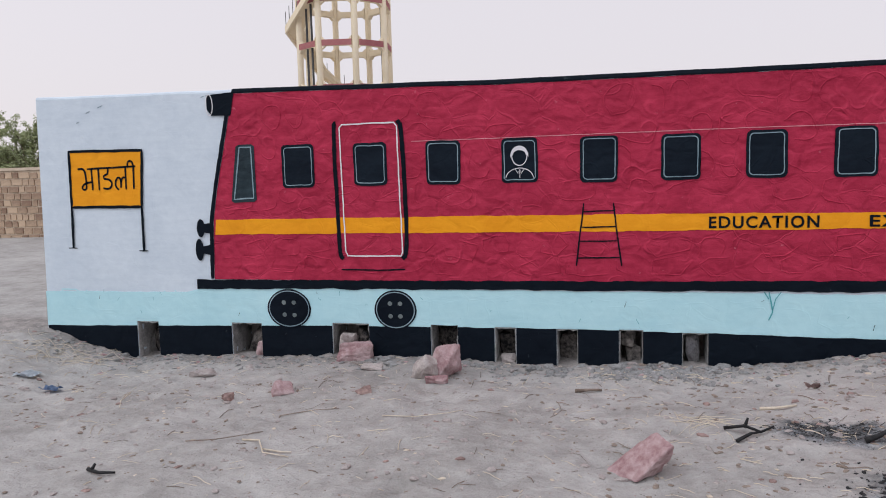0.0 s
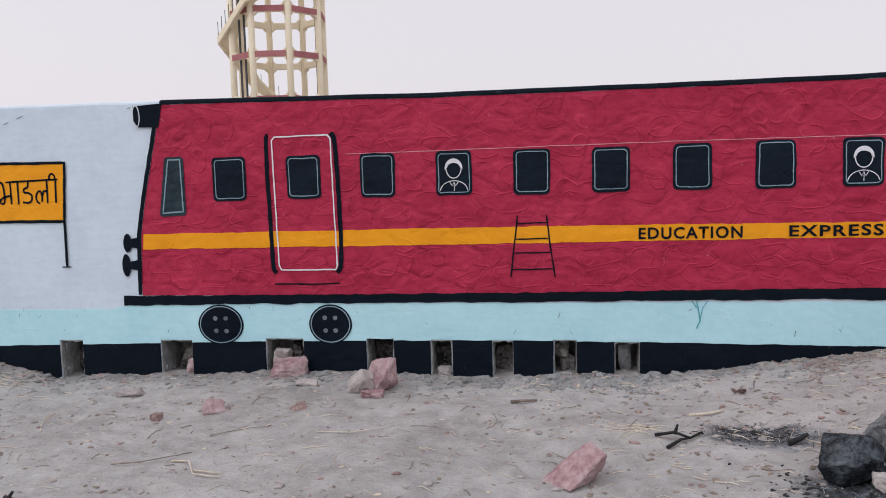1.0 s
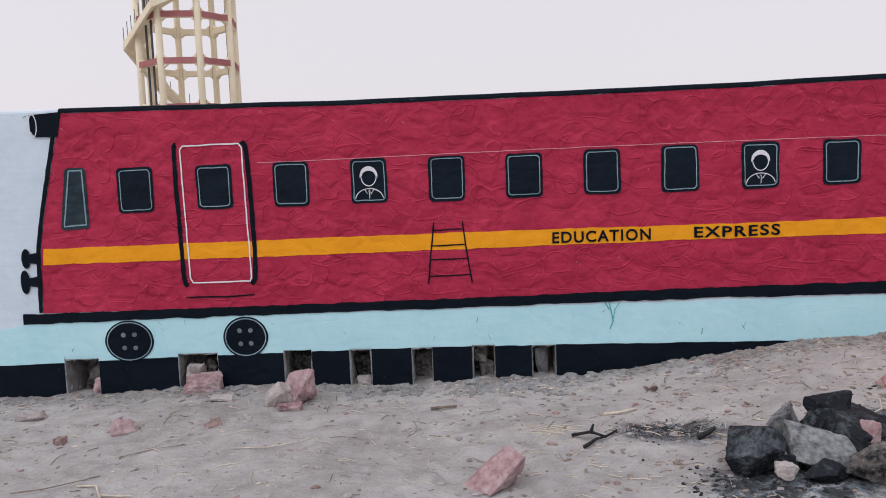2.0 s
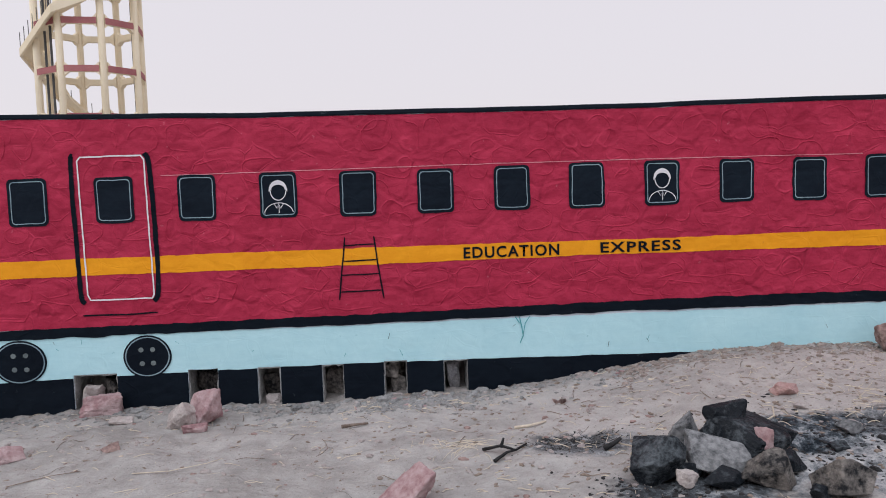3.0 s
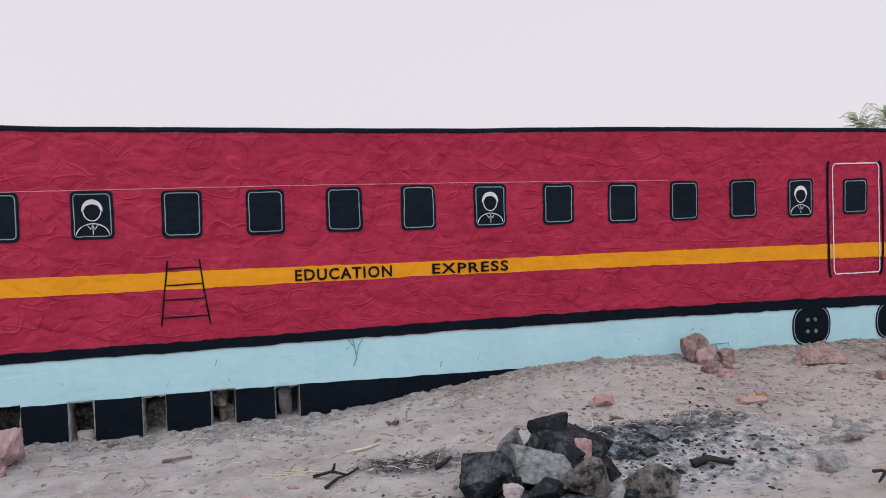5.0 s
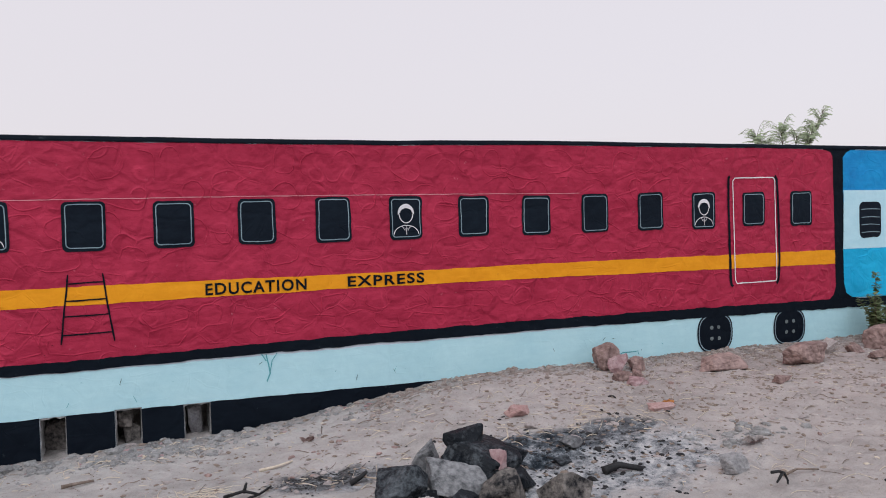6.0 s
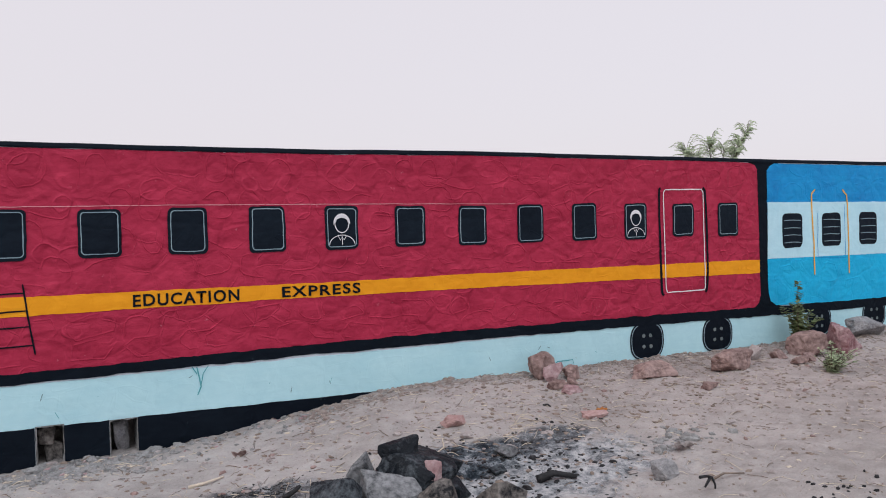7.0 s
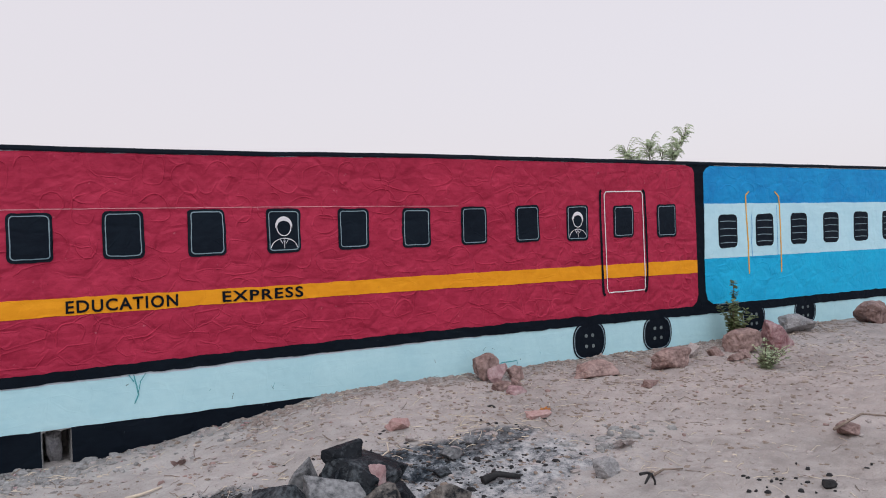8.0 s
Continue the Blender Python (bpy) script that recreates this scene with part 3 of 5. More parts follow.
def painted_window(x0, x1, z0, z1, motif=False):
    w = patch("painted_window", rounded(x0, x1, z0, z1, 0.035), M_NAVY, 4.2, label="blue-black painted window" + (" with a white motif" if motif else ""), amount=0.006, step=0.03)
    j = [random.uniform(-0.003, 0.003) for _ in range(4)]
    stroke("outline", rounded(x0 + 0.021 + j[0], x1 - 0.021 + j[1], z0 + 0.021 + j[2], z1 - 0.021 + j[3], 0.026), 0.0066, M_GREYLINE, 5.4, w, closed=True, amount=0.0045)
    if motif:
        cx, s = (x0 + x1) / 2, (x1 - x0) / 0.265
        cz = z0 + 0.195
        bm = bmesh.new()
        cap = ellipse(cx, cz + 0.003, 0.066 * s, 0.074, 16, -8, 188) + ellipse(cx, cz + 0.010, 0.048 * s, 0.034, 12, 180, 0)
        film_of_paint(bm, cap, 5.6)
        stroke_into(bm, ellipse(cx, cz, 0.055 * s, 0.068, 20, 180, 360), 0.007, 5.5, 0.001)
        stroke_into(bm, ellipse(cx, z0 + 0.03, 0.102 * s, 0.078, 16, 5, 175), 0.006, 5.5, 0.001)
        stroke_into(bm, [(cx - 0.035, z0 + 0.105), (cx - 0.012, z0 + 0.07), (cx, z0 + 0.1), (cx + 0.014, z0 + 0.07), (cx + 0.037, z0 + 0.105)], 0.006, 5.5, 0.001)
        stroke_into(bm, [(cx + 0.002, z0 + 0.09), (cx + 0.002, z0 + 0.035)], 0.006, 5.5, 0.001)
        part("white_motif", bm, M_LINE, w, "plain white painted motif")
    return w


painted_window(-2.271, -1.998, 1.397, 1.736)
painted_window(-1.667, -1.398, 1.400, 1.729)
for k, x in enumerate((-1.085, -0.505, 0.068, 0.634, 1.199, 1.754, 2.322, 2.891, 3.455, 4.017, 4.583, 5.159)):
    painted_window(x, x + 0.267 - 0.0005 * k, 1.394 + 0.004 * math.sin(k * 2.1), 1.722 + 0.006 * math.sin(k * 1.3 + 1), k in (1, 6, 11))
painted_window(5.735, 5.997, 1.403, 1.717)
painted_window(6.312, 6.58, 1.391, 1.722)


def painted_door(xl, xr, z0, z1, thick):
    d = stroke("painted_door", soften([(xl + 0.035, z0 - 0.012), (xl + 0.008, z0 + 0.012), (xl + 0.004, z0 + 0.2), (xl - 0.012, z1 - 0.02), (xl + 0.012, z1)]), thick, M_BLACK, 4.2, label="painted coach door outline in black and white")
    stroke("post", soften([(xr - 0.03, z0 - 0.012), (xr + 0.002, z0 + 0.02), (xr + 0.012, z0 + 0.25), (xr - 0.004, z1 - 0.04), (xr - 0.04, z1 + 0.004)]), thick, M_BLACK, 4.2, d)
    a, b = xl + 0.045, xr - 0.035
    stroke("white_outline", [(a + 0.03, z0 + 0.012), (b - 0.005, z0 + 0.012), (b + 0.008, z0 + 0.04), (b - 0.008, z1 - 0.04), (b - 0.03, z1 - 0.01), (a + 0.02, z1 - 0.012), (a - 0.004, z1 - 0.04), (a + 0.012, z0 + 0.05)],
           0.0105, M_LINE, 5.4, d, closed=True)
    return d


door = painted_door(-1.815, -1.265, 0.84, 1.888, 0.034)
stroke("step_line", [(-1.803, 0.742), (-1.5, 0.738), (-1.275, 0.745)], 0.012, M_BLACK, 4.2, door)
painted_door(5.58, 6.16, 0.865, 1.862, 0.026)

ladder = stroke("painted_ladder", [(0.093, 1.24), (0.058, 0.95), (0.036, 0.78)], 0.011, M_BLACK, 4.4, label="thin black painted ladder")
stroke("rail", [(0.302, 1.24), (0.33, 1.0), (0.361, 0.78)], 0.011, M_BLACK, 4.4, ladder)
for z, a, b in ((1.18, 0.088, 0.31), (1.066, 0.072, 0.322), (0.962, 0.06, 0.336), (0.84, 0.042, 0.352)):
    stroke("rung", [(a, z - 0.002), (b, z + 0.002)], 0.010, M_BLACK, 4.6, ladder)


def lettering(text, x0, x1, z0, z1):
    """Hand-lettered capitals in the built-in font, scaled into the given rectangle."""
    cu = bpy.data.curves.new("lettering", "FONT")
    cu.body, cu.size, cu.offset, cu.resolution_u = text, 0.1, 0.0022, 4
    cu.space_character = 1.16
    tmp = new("lettering", cu)
    bpy.context.view_layer.update()
    me = bpy.data.meshes.new_from_object(tmp.evaluated_get(bpy.context.evaluated_depsgraph_get()))
    bpy.data.objects.remove(tmp)
    xs, ys = [v.co.x for v in me.vertices], [v.co.y for v in me.vertices]
    sx, sz = (x1 - x0) / (max(xs) - min(xs)), (z1 - z0) / (max(ys) - min(ys))
    for v in me.vertices:
        x, z = x0 + (v.co.x - min(xs)) * sx, z0 + (v.co.y - min(ys)) * sz
        v.co = (x + 0.0025 * noise.noise(Vector((x * 14, z * 14, 0))), -STEP * 5.2, z + 0.004 * noise.noise(Vector((x * 6, z * 6, 4))))
    me.materials.append(M_BLACK)
    ob = new("lettering", me)
    ob.parent = WALL
    ob["label"] = "black hand-painted capitals reading " + text
    return ob


lettering("EDUCATION", 0.958, 1.670, 1.049, 1.134)
lettering("EXPRESS", 1.980, 2.590, 1.052, 1.132)


def barrel(cx, cz, rx, rz, square):
    """An ellipse with its flanks flattened towards an upright barrel."""
    out = []
    for k in range(32):
        c, q = math.cos(radians(11.25 * k)), math.sin(radians(11.25 * k))
        out.append((cx + rx * math.copysign(abs(c) ** square, c), cz + rz * math.copysign(abs(q) ** (0.5 + 0.5 * square), q)))
    return out


def painted_wheel(cx, cz, rx, rz, square=1.0):
    top = 0.60
    pts = [(x, min(z, top)) for x, z in barrel(cx, cz, rx, rz, square)]
    w = patch("painted_wheel", pts, M_BLACK, 3.0, label="black painted wheel with four pale studs", amount=0.003)
    stroke("rim_line", barrel(cx, cz, rx - 0.017, rz - 0.015, square), 0.008, M_GREYLINE, 3.3, w, closed=True, amount=0.002)
    for dx in (-0.042, 0.044):
        for dz in (-0.05, 0.05):
            patch("stud", ellipse(cx + dx + random.uniform(-0.006, 0.006), cz + dz, 0.019, 0.018, 10), M_STUD, 3.5, w, amount=0.003)
    return w


painted_wheel(-2.27, 0.419, 0.19, 0.160)
painted_wheel(-1.368, 0.424, 0.172, 0.156)
painted_wheel(5.405, 0.437, 0.2, 0.176, 0.62)
painted_wheel(6.29, 0.43, 0.196, 0.17, 0.62)
painted_wheel(7.745, 0.45, 0.19, 0.16, 0.62)
painted_wheel(8.64, 0.465, 0.195, 0.15, 0.62)

# blue coach
blue_top = along(7.1, 14.9, lambda x: top_at(x) - 0.04)
patch("blue_coach_side", [(7.0, 0.80), (7.03, 0.71), (7.11, 0.66), (10.3, 0.60), (14.9, 0.57)] + blue_top[::-1] + [(7.04, 2.09), (6.995, 2.04)], M_BLUE, 2.2, label="azure painted coach side")
patch("lower_panel", [(7.0, 0.80), (7.03, 0.71), (7.11, 0.66), (10.3, 0.60), (14.9, 0.57), (14.9, 1.13), (6.99, 1.145)], M_BLUE_LOW, 2.7)
patch("light_band", [(6.99, 1.143), (10.3, 1.13), (14.9, 1.12), (14.9, 1.71), (10.3, 1.715), (7.0, 1.722)], M_BAND, 3.2, label="light blue painted window band")
for k in range(12):
    x = 7.207 + 0.597 * k
    w = patch("painted_window", rounded(x, x + 0.292, 1.248, 1.603, 0.055), M_NAVY, 4.2, label="black painted window with pale bars", amount=0.005, step=0.04)
    for z in (1.30, 1.375, 1.45, 1.53):
        stroke("bar", [(x + 0.02, z), (x + 0.15, z + 0.004), (x + 0.272, z - 0.002)], 0.008, M_GREYLINE, 5.4, w)
rails = stroke("door_rail", [(7.70, 1.85), (7.645, 1.81), (7.642, 1.7), (7.672, 1.3), (7.682, 0.95)], 0.019, M_YLINE, 4.4, label="yellow painted grab rail")
stroke("door_rail", [(8.125, 1.85), (8.195, 1.79), (8.205, 1.7), (8.222, 1.3), (8.227, 0.94)], 0.019, M_YLINE, 4.4, label="yellow painted grab rail")

stroke("door_line", [(7.735, 1.6), (7.742, 1.45), (7.728, 1.3), (7.74, 1.13), (8.17, 1.11), (8.165, 1.3), (8.155, 1.7)], 0.006, M_BLUE, 4.4, rails)
# station name board on the white end
board = patch("name_board", [(-4.232, 1.738), (-3.54, 1.728), (-3.572, 1.272), (-4.244, 1.275)], M_ORANGE, 2.2, label="orange station name board painted on white", amount=0.003)
stroke("frame", [(-4.242, 1.745), (-3.532, 1.734), (-3.566, 1.265), (-4.252, 1.268)], 0.024, M_BLACK, 3.3, board, closed=True)
for pts in ([(-4.252, 1.27), (-4.266, 0.915)], [(-3.566, 1.268), (-3.572, 0.892)]):
    stroke("leg", pts, 0.024, M_BLACK, 3.3, board)
    stroke("foot", [(pts[1][0] - 0.045, pts[1][1]), (pts[1][0] + 0.04, pts[1][1])], 0.010, M_BLACK, 3.5, board)
bm = bmesh.new()
GLYPHS = (
    [(-4.165, 1.592), (-4.12, 1.596), (-4.095, 1.575), (-4.088, 1.50)], [(-4.072, 1.592), (-3.60, 1.604)],
    [(-4.032, 1.592), (-4.028, 1.50), (-4.03, 1.412)], [(-4.03, 1.482), (-4.10, 1.47), (-4.128, 1.45), (-4.132, 1.425), (-4.112, 1.415), (-4.088, 1.425), (-4.088, 1.50)],
    [(-3.962, 1.594), (-3.965, 1.41)],
    [(-3.868, 1.596), (-3.872, 1.545), (-3.912, 1.535), (-3.915, 1.505), (-3.87, 1.503), (-3.838, 1.48), (-3.842, 1.44), (-3.875, 1.418), (-3.925, 1.428)],
    [(-3.70, 1.598), (-3.703, 1.412)], [(-3.772, 1.412), (-3.80, 1.43), (-3.806, 1.47), (-3.786, 1.512), (-3.76, 1.514), (-3.748, 1.475), (-3.752, 1.428)], [(-3.748, 1.475), (-3.735, 1.515), (-3.703, 1.512)],
    [(-3.622, 1.60), (-3.628, 1.415)], [(-3.622, 1.60), (-3.632, 1.645), (-3.662, 1.652), (-3.68, 1.625), (-3.672, 1.60)],
)
for g in GLYPHS:
    stroke_into(bm, soften(g), 0.0165, 3.4, 0.001, 0.02)
part("lettering", bm, M_BLACK, board, "black hand-painted Devanagari lettering")

# raised pointing round the rubble stones, painted over with the coach
STRIPE_X = (-2.9, -0.04, 2.1, 4.0, 6.88)
STRIPE_LO, STRIPE_HI = (1.025, 1.030, 1.038, 1.030, 1.002), (1.150, 1.159, 1.150, 1.154, 1.142)


def stone_outlines(x0, x1, z0, z1, seed):
    """Wavering outlines of stones laid in rough courses, each broken off somewhere."""
    rng = random.Random(seed)
    lines, z = [], z0
    while z < z1 - 0.05:
        h = min(rng.uniform(0.15, 0.25), z1 - z)
        x = x0 + rng.uniform(0.0, 0.1)
        while x < x1 - 0.1:
            w = rng.uniform(0.15, 0.36)
            cx, cz = x + w / 2, z + h / 2 + rng.uniform(-0.03, 0.03)
            turn, n = rng.uniform(-0.25, 0.25), rng.choice((5, 6, 7, 8))
            pts = []
            arch = rng.random() < (0.5 if z > 1.65 else 0.15)
            for k in range(n):
                a = 6.283 * (k + rng.uniform(-0.25, 0.25)) / n
                c, q = math.cos(a), math.sin(a)
                grow = 1.0 / max(abs(c), abs(q)) ** (0.35 if arch and q > 0 else 0.75)
                px, pz = 0.5 * w * grow * c * rng.uniform(0.80, 0.98), 0.5 * h * grow * q * rng.uniform(0.80, 0.98)
                pts.append((cx + px - turn * pz, cz + pz + turn * px))
            share = rng.uniform(0.35, 1.1)
            if share > 0.5 or rng.random() < 0.6:
                k0 = rng.randrange(n)
                run = (pts[k0:] + pts[:k0] + pts[k0:k0 + 1])[:max(3, int(share * n) + 1)]
                lines.append(wobble(soften(run, 2 if arch else 1 if z > 1.2 else 0), 0.005, 0.022, False))
            x += w + rng.uniform(0.0, 0.03)
        z += h
    return lines


def ridge_into(verts, faces, run, base, height, width):
    """A low rounded ridge of plaster along a line, fading out at both ends."""
    n, k = len(run), len(verts)
    if n < 3:
        return
    for i, p in enumerate(run):
        a, b = run[max(i - 1, 0)], run[min(i + 1, n - 1)]
        d = Vector((b[0] - a[0], b[1] - a[1]))
        d = d.normalized() if d.length > 1e-6 else Vector((1, 0))
        uneven = 0.7 + 0.6 * noise.noise(Vector((p[0] * 8, p[1] * 8, 4.4)))
        h = height * max(0.15, uneven) * min(1.0, i / 2.0, (n - 1 - i) / 2.0)
        for off, up in ((-1.0, -0.1), (-0.45, 0.8), (0.0, 1.0), (0.45, 0.8), (1.0, -0.1)):
            verts.append((p[0] - d.y * off * width, base - h * up, p[1] + d.x * off * width))
    for i in range(n - 1):
        for j in range(4):
            q = k + 5 * i + j
            faces.append((q, q + 5, q + 6, q + 1))


def raised_pointing(label, mat, lines, base, height, inside, width=0.0068):
    verts, faces = [], []
    for line in lines:
        run = []
        for p in line + [None]:
            if p and inside(*p):
                run.append(p)
            else:
                ridge_into(verts, faces, run, base, height, width)
                run = []
    me = bpy.data.meshes.new("raised_pointing")
    me.from_pydata(verts, [], faces)
    me.polygons.foreach_set("use_smooth", [True] * len(me.polygons))
    me.materials.append(mat)
    ob = tagged(new("raised_pointing", me), label, kind="stuff")
    ob.parent = WALL


def in_stripe(x, z, margin):
    return np.interp(x, STRIPE_X, STRIPE_LO) - margin < z < np.interp(x, STRIPE_X, STRIPE_HI) + margin


def in_red(x, z):
    return -2.88 + 0.12 * (z - 0.7) < x < 6.84 and 0.70 < z < 2.11


RED_STONES = stone_outlines(-2.9, 6.85, 0.70, 2.12, 31)
raised_pointing("low plaster ridges painted crimson", M_RED, RED_STONES, -0.0066, 0.0056, lambda x, z: in_red(x, z) and not in_stripe(x, z, 0.008))
raised_pointing("low plaster ridges painted orange", M_ORANGE, RED_STONES, -0.0096, 0.0020, lambda x, z: in_red(x, z) and in_stripe(x, z, -0.012))
BLUE_STONES = stone_outlines(7.05, 12.0, 0.72, 2.10, 32)
raised_pointing("low plaster ridges painted azure", M_BLUE, BLUE_STONES, -0.0066, 0.0036, lambda x, z: x > 7.05 and 1.74 < z < 2.09)
raised_pointing("low plaster ridges painted cyan blue", M_BLUE_LOW, BLUE_STONES, -0.0081, 0.0034, lambda x, z: x > 7.06 and 0.72 < z < 1.11)
raised_pointing("low plaster ridges painted pale cyan", M_CYAN, stone_outlines(-4.5, 7.0, 0.31, 0.57, 33), -0.0030, 0.0007, lambda x, z: 0.33 < z < 0.56, 0.006)

# scrapes and runs on the paint
for pts, wdt in (([(1.36, 0.60), (1.375, 0.52), (1.385, 0.46), (1.36, 0.40)], 0.009), ([(1.44, 0.60), (1.40, 0.55), (1.385, 0.47)], 0.006), ([(1.33, 0.60), (1.36, 0.55)], 0.01),
                 ([(4.35, 0.315), (4.4, 0.34), (4.56, 0.345), (4.57, 0.31)], 0.008)):
    stroke("paint_run", pts, wdt, M_TEAL, 2.6)
for k in range(26):
    x, z = random.uniform(-4.3, 5.2), random.uniform(0.34, 0.55)
    stroke("scrape", [(x, z), (x + random.uniform(-0.03, 0.03), z + random.uniform(0.01, 0.045))], 0.004, random.choice((M_TEAL, M_NAVY)), 2.6)
for x, z, s in ((-3.93, 2.10, 0.05), (-4.05, 2.06, 0.04), (-4.15, 1.98, 0.03), (-2.96, 2.14, 0.03)):
    stroke("scrape", [(x, z), (x + s, z + s * 0.35)], 0.008, M_GREYLINE, 1.4)


# ---- water tower behind the wall ----
def water_tower():
    cx, cy, R = -14.45, 34.0, 2.42
    tower = tagged(new("water_tower"), "cream concrete water tower staging with dull red ring beams", "water tower")
    tower.location = (0, 0, 0)
    cols = []
    for a in (radians(-78 + 45 * k) for k in range(8)):
        ux, uy = math.sin(math.atan2(cx - 0.42, cy + 5.67)), math.cos(math.atan2(cx - 0.42, cy + 5.67))
        rx, ry = uy, -ux
        cols.append((cx + R * (math.sin(a) * rx - math.cos(a) * ux), cy + R * (math.sin(a) * ry - math.cos(a) * uy)))
    for x, y in cols:
        bm = bmesh.new()
        tube(bm, [(x, y, 0.0), (x, y, 16.0)], 0.165, 12)
        part("column", bm, M_TOWER, tower, smooth=True)
    for level in (3.52, 5.74, 7.96, 10.18, 12.40):
        for k in range(8):
            (x0, y0), (x1, y1) = cols[k], cols[(k + 1) % 8]
            d = Vector((x1 - x0, y1 - y0, 0)).normalized()
            nrm = Vector((d.y, -d.x, 0))
            if nrm.dot(Vector(((x0 + x1) / 2 - cx, (y0 + y1) / 2 - cy, 0))) < 0:
                nrm = -nrm
            a, b = Vector((x0, y0, 0)) + d * 0.16, Vector((x1, y1, 0)) - d * 0.16
            ln = (b - a).length
            prof = [(0, -0.32), (0.2, -0.15), (ln - 0.2, -0.15), (ln, -0.32), (ln, 0.32), (ln - 0.18, 0.15), (0.18, 0.15), (0, 0.32)]
            bm = bmesh.new()
            rows = []
            for off in (-0.13, 0.13):
                rows.append([bm.verts.new(a + d * s + nrm * off + Vector((0, 0, level + z))) for s, z in prof])
            bm.faces.new(rows[0])
            bm.faces.new(rows[1][::-1])
            for i in range(8):
                bm.faces.new((rows[0][i], rows[1][i], rows[1][(i + 1) % 8], rows[0][(i + 1) % 8]))
            bmesh.ops.recalc_face_normals(bm, faces=bm.faces)
            beam = part("ring_beam", bm, M_TOWER, tower)
            bm = bmesh.new()
            rows = []
            for off in (0.134, 0.15):
                rows.append([bm.verts.new(a + d * s + nrm * off + Vector((0, 0, level + z))) for s, z in ((0, -0.15), (ln, -0.15), (ln, 0.15), (0, 0.15))])
            bm.faces.new(rows[0])
            bm.faces.new(rows[1][::-1])
            for i in range(4):
                bm.faces.new((rows[0][i], rows[1][i], rows[1][(i + 1) % 4], rows[0][(i + 1) % 4]))
            bmesh.ops.recalc_face_normals(bm, faces=bm.faces)
            part("red_fascia", bm, M_TOWERRED, beam, "dull red painted beam face")
    # helical stair slab on the outside
    ux, uy = math.sin(math.atan2(cx - 0.42, cy + 5.67)), math.cos(math.atan2(cx - 0.42, cy + 5.67))
    rx, ry = uy, -ux

    def at(a, r, z):
        return (cx + r * (math.sin(a) * rx - math.cos(a) * ux), cy + r * (math.sin(a) * ry - math.cos(a) * uy), z)

    bm = bmesh.new()
    prev, first = None, None
    posts = []
    flights = ((-215, 4.8), (-150, 7.2), (-92, 9.2), (-30, 10.75), (30, 12.1), (90, 13.4))
    for k, (deg, z) in enumerate(flights):
        a = radians(deg)
        ring = [bm.verts.new(at(a, r, z + dz)) for r, dz in ((R - 0.25, 0), (R + 0.72, 0), (R + 0.72, -0.38), (R + 0.6, -0.38), (R + 0.6, -0.2), (R - 0.25, -0.2))]
        if prev:
            for i in range(6):
                bm.faces.new((prev[i], ring[i], ring[(i + 1) % 6], prev[(i + 1) % 6]))
        else:
            bm.faces.new(ring)
        prev = ring
        if k + 1 < len(flights):
            b0, b1 = Vector(at(a, R + 0.66, z)), Vector(at(radians(flights[k + 1][0]), R + 0.66, flights[k + 1][1]))
            posts += [b0.lerp(b1, q / 7) for q in range(7)]
    bm.faces.new(prev[::-1])
    bmesh.ops.recalc_face_normals(bm, faces=bm.faces)
    stair = part("stair_flight", bm, M_TOWER, tower, "cream concrete helical stair slab")
    for p in posts:
        bm = bmesh.new()
        tube(bm, [p - Vector((0, 0, 0.05)), p + Vector((0, 0, 0.75))], 0.018, 5)
        part("railing_post", bm, M_PIPE, stair)
    for a, r in ((-62, 2.2), (-50, 2.2), (56, 2.3)):
        bm = bmesh.new()
        tube(bm, [at(radians(a), r, 0.0), at(radians(a), r, 16.0)], 0.06, 8)
        part("pipe", bm, M_PIPE, tower, "dark iron riser pipe")
    bm = bmesh.new()
    tube(bm, [(cx, cy, 16.0), (cx, cy, 16.4), (cx, cy, 17.0), (cx, cy, 20.5), (cx, cy, 21.6)], [R + 0.4, R + 0.5, R + 1.2, R + 1.2, 0.4], 24)
    part("tank", bm, M_TOWER, tower)


water_tower()


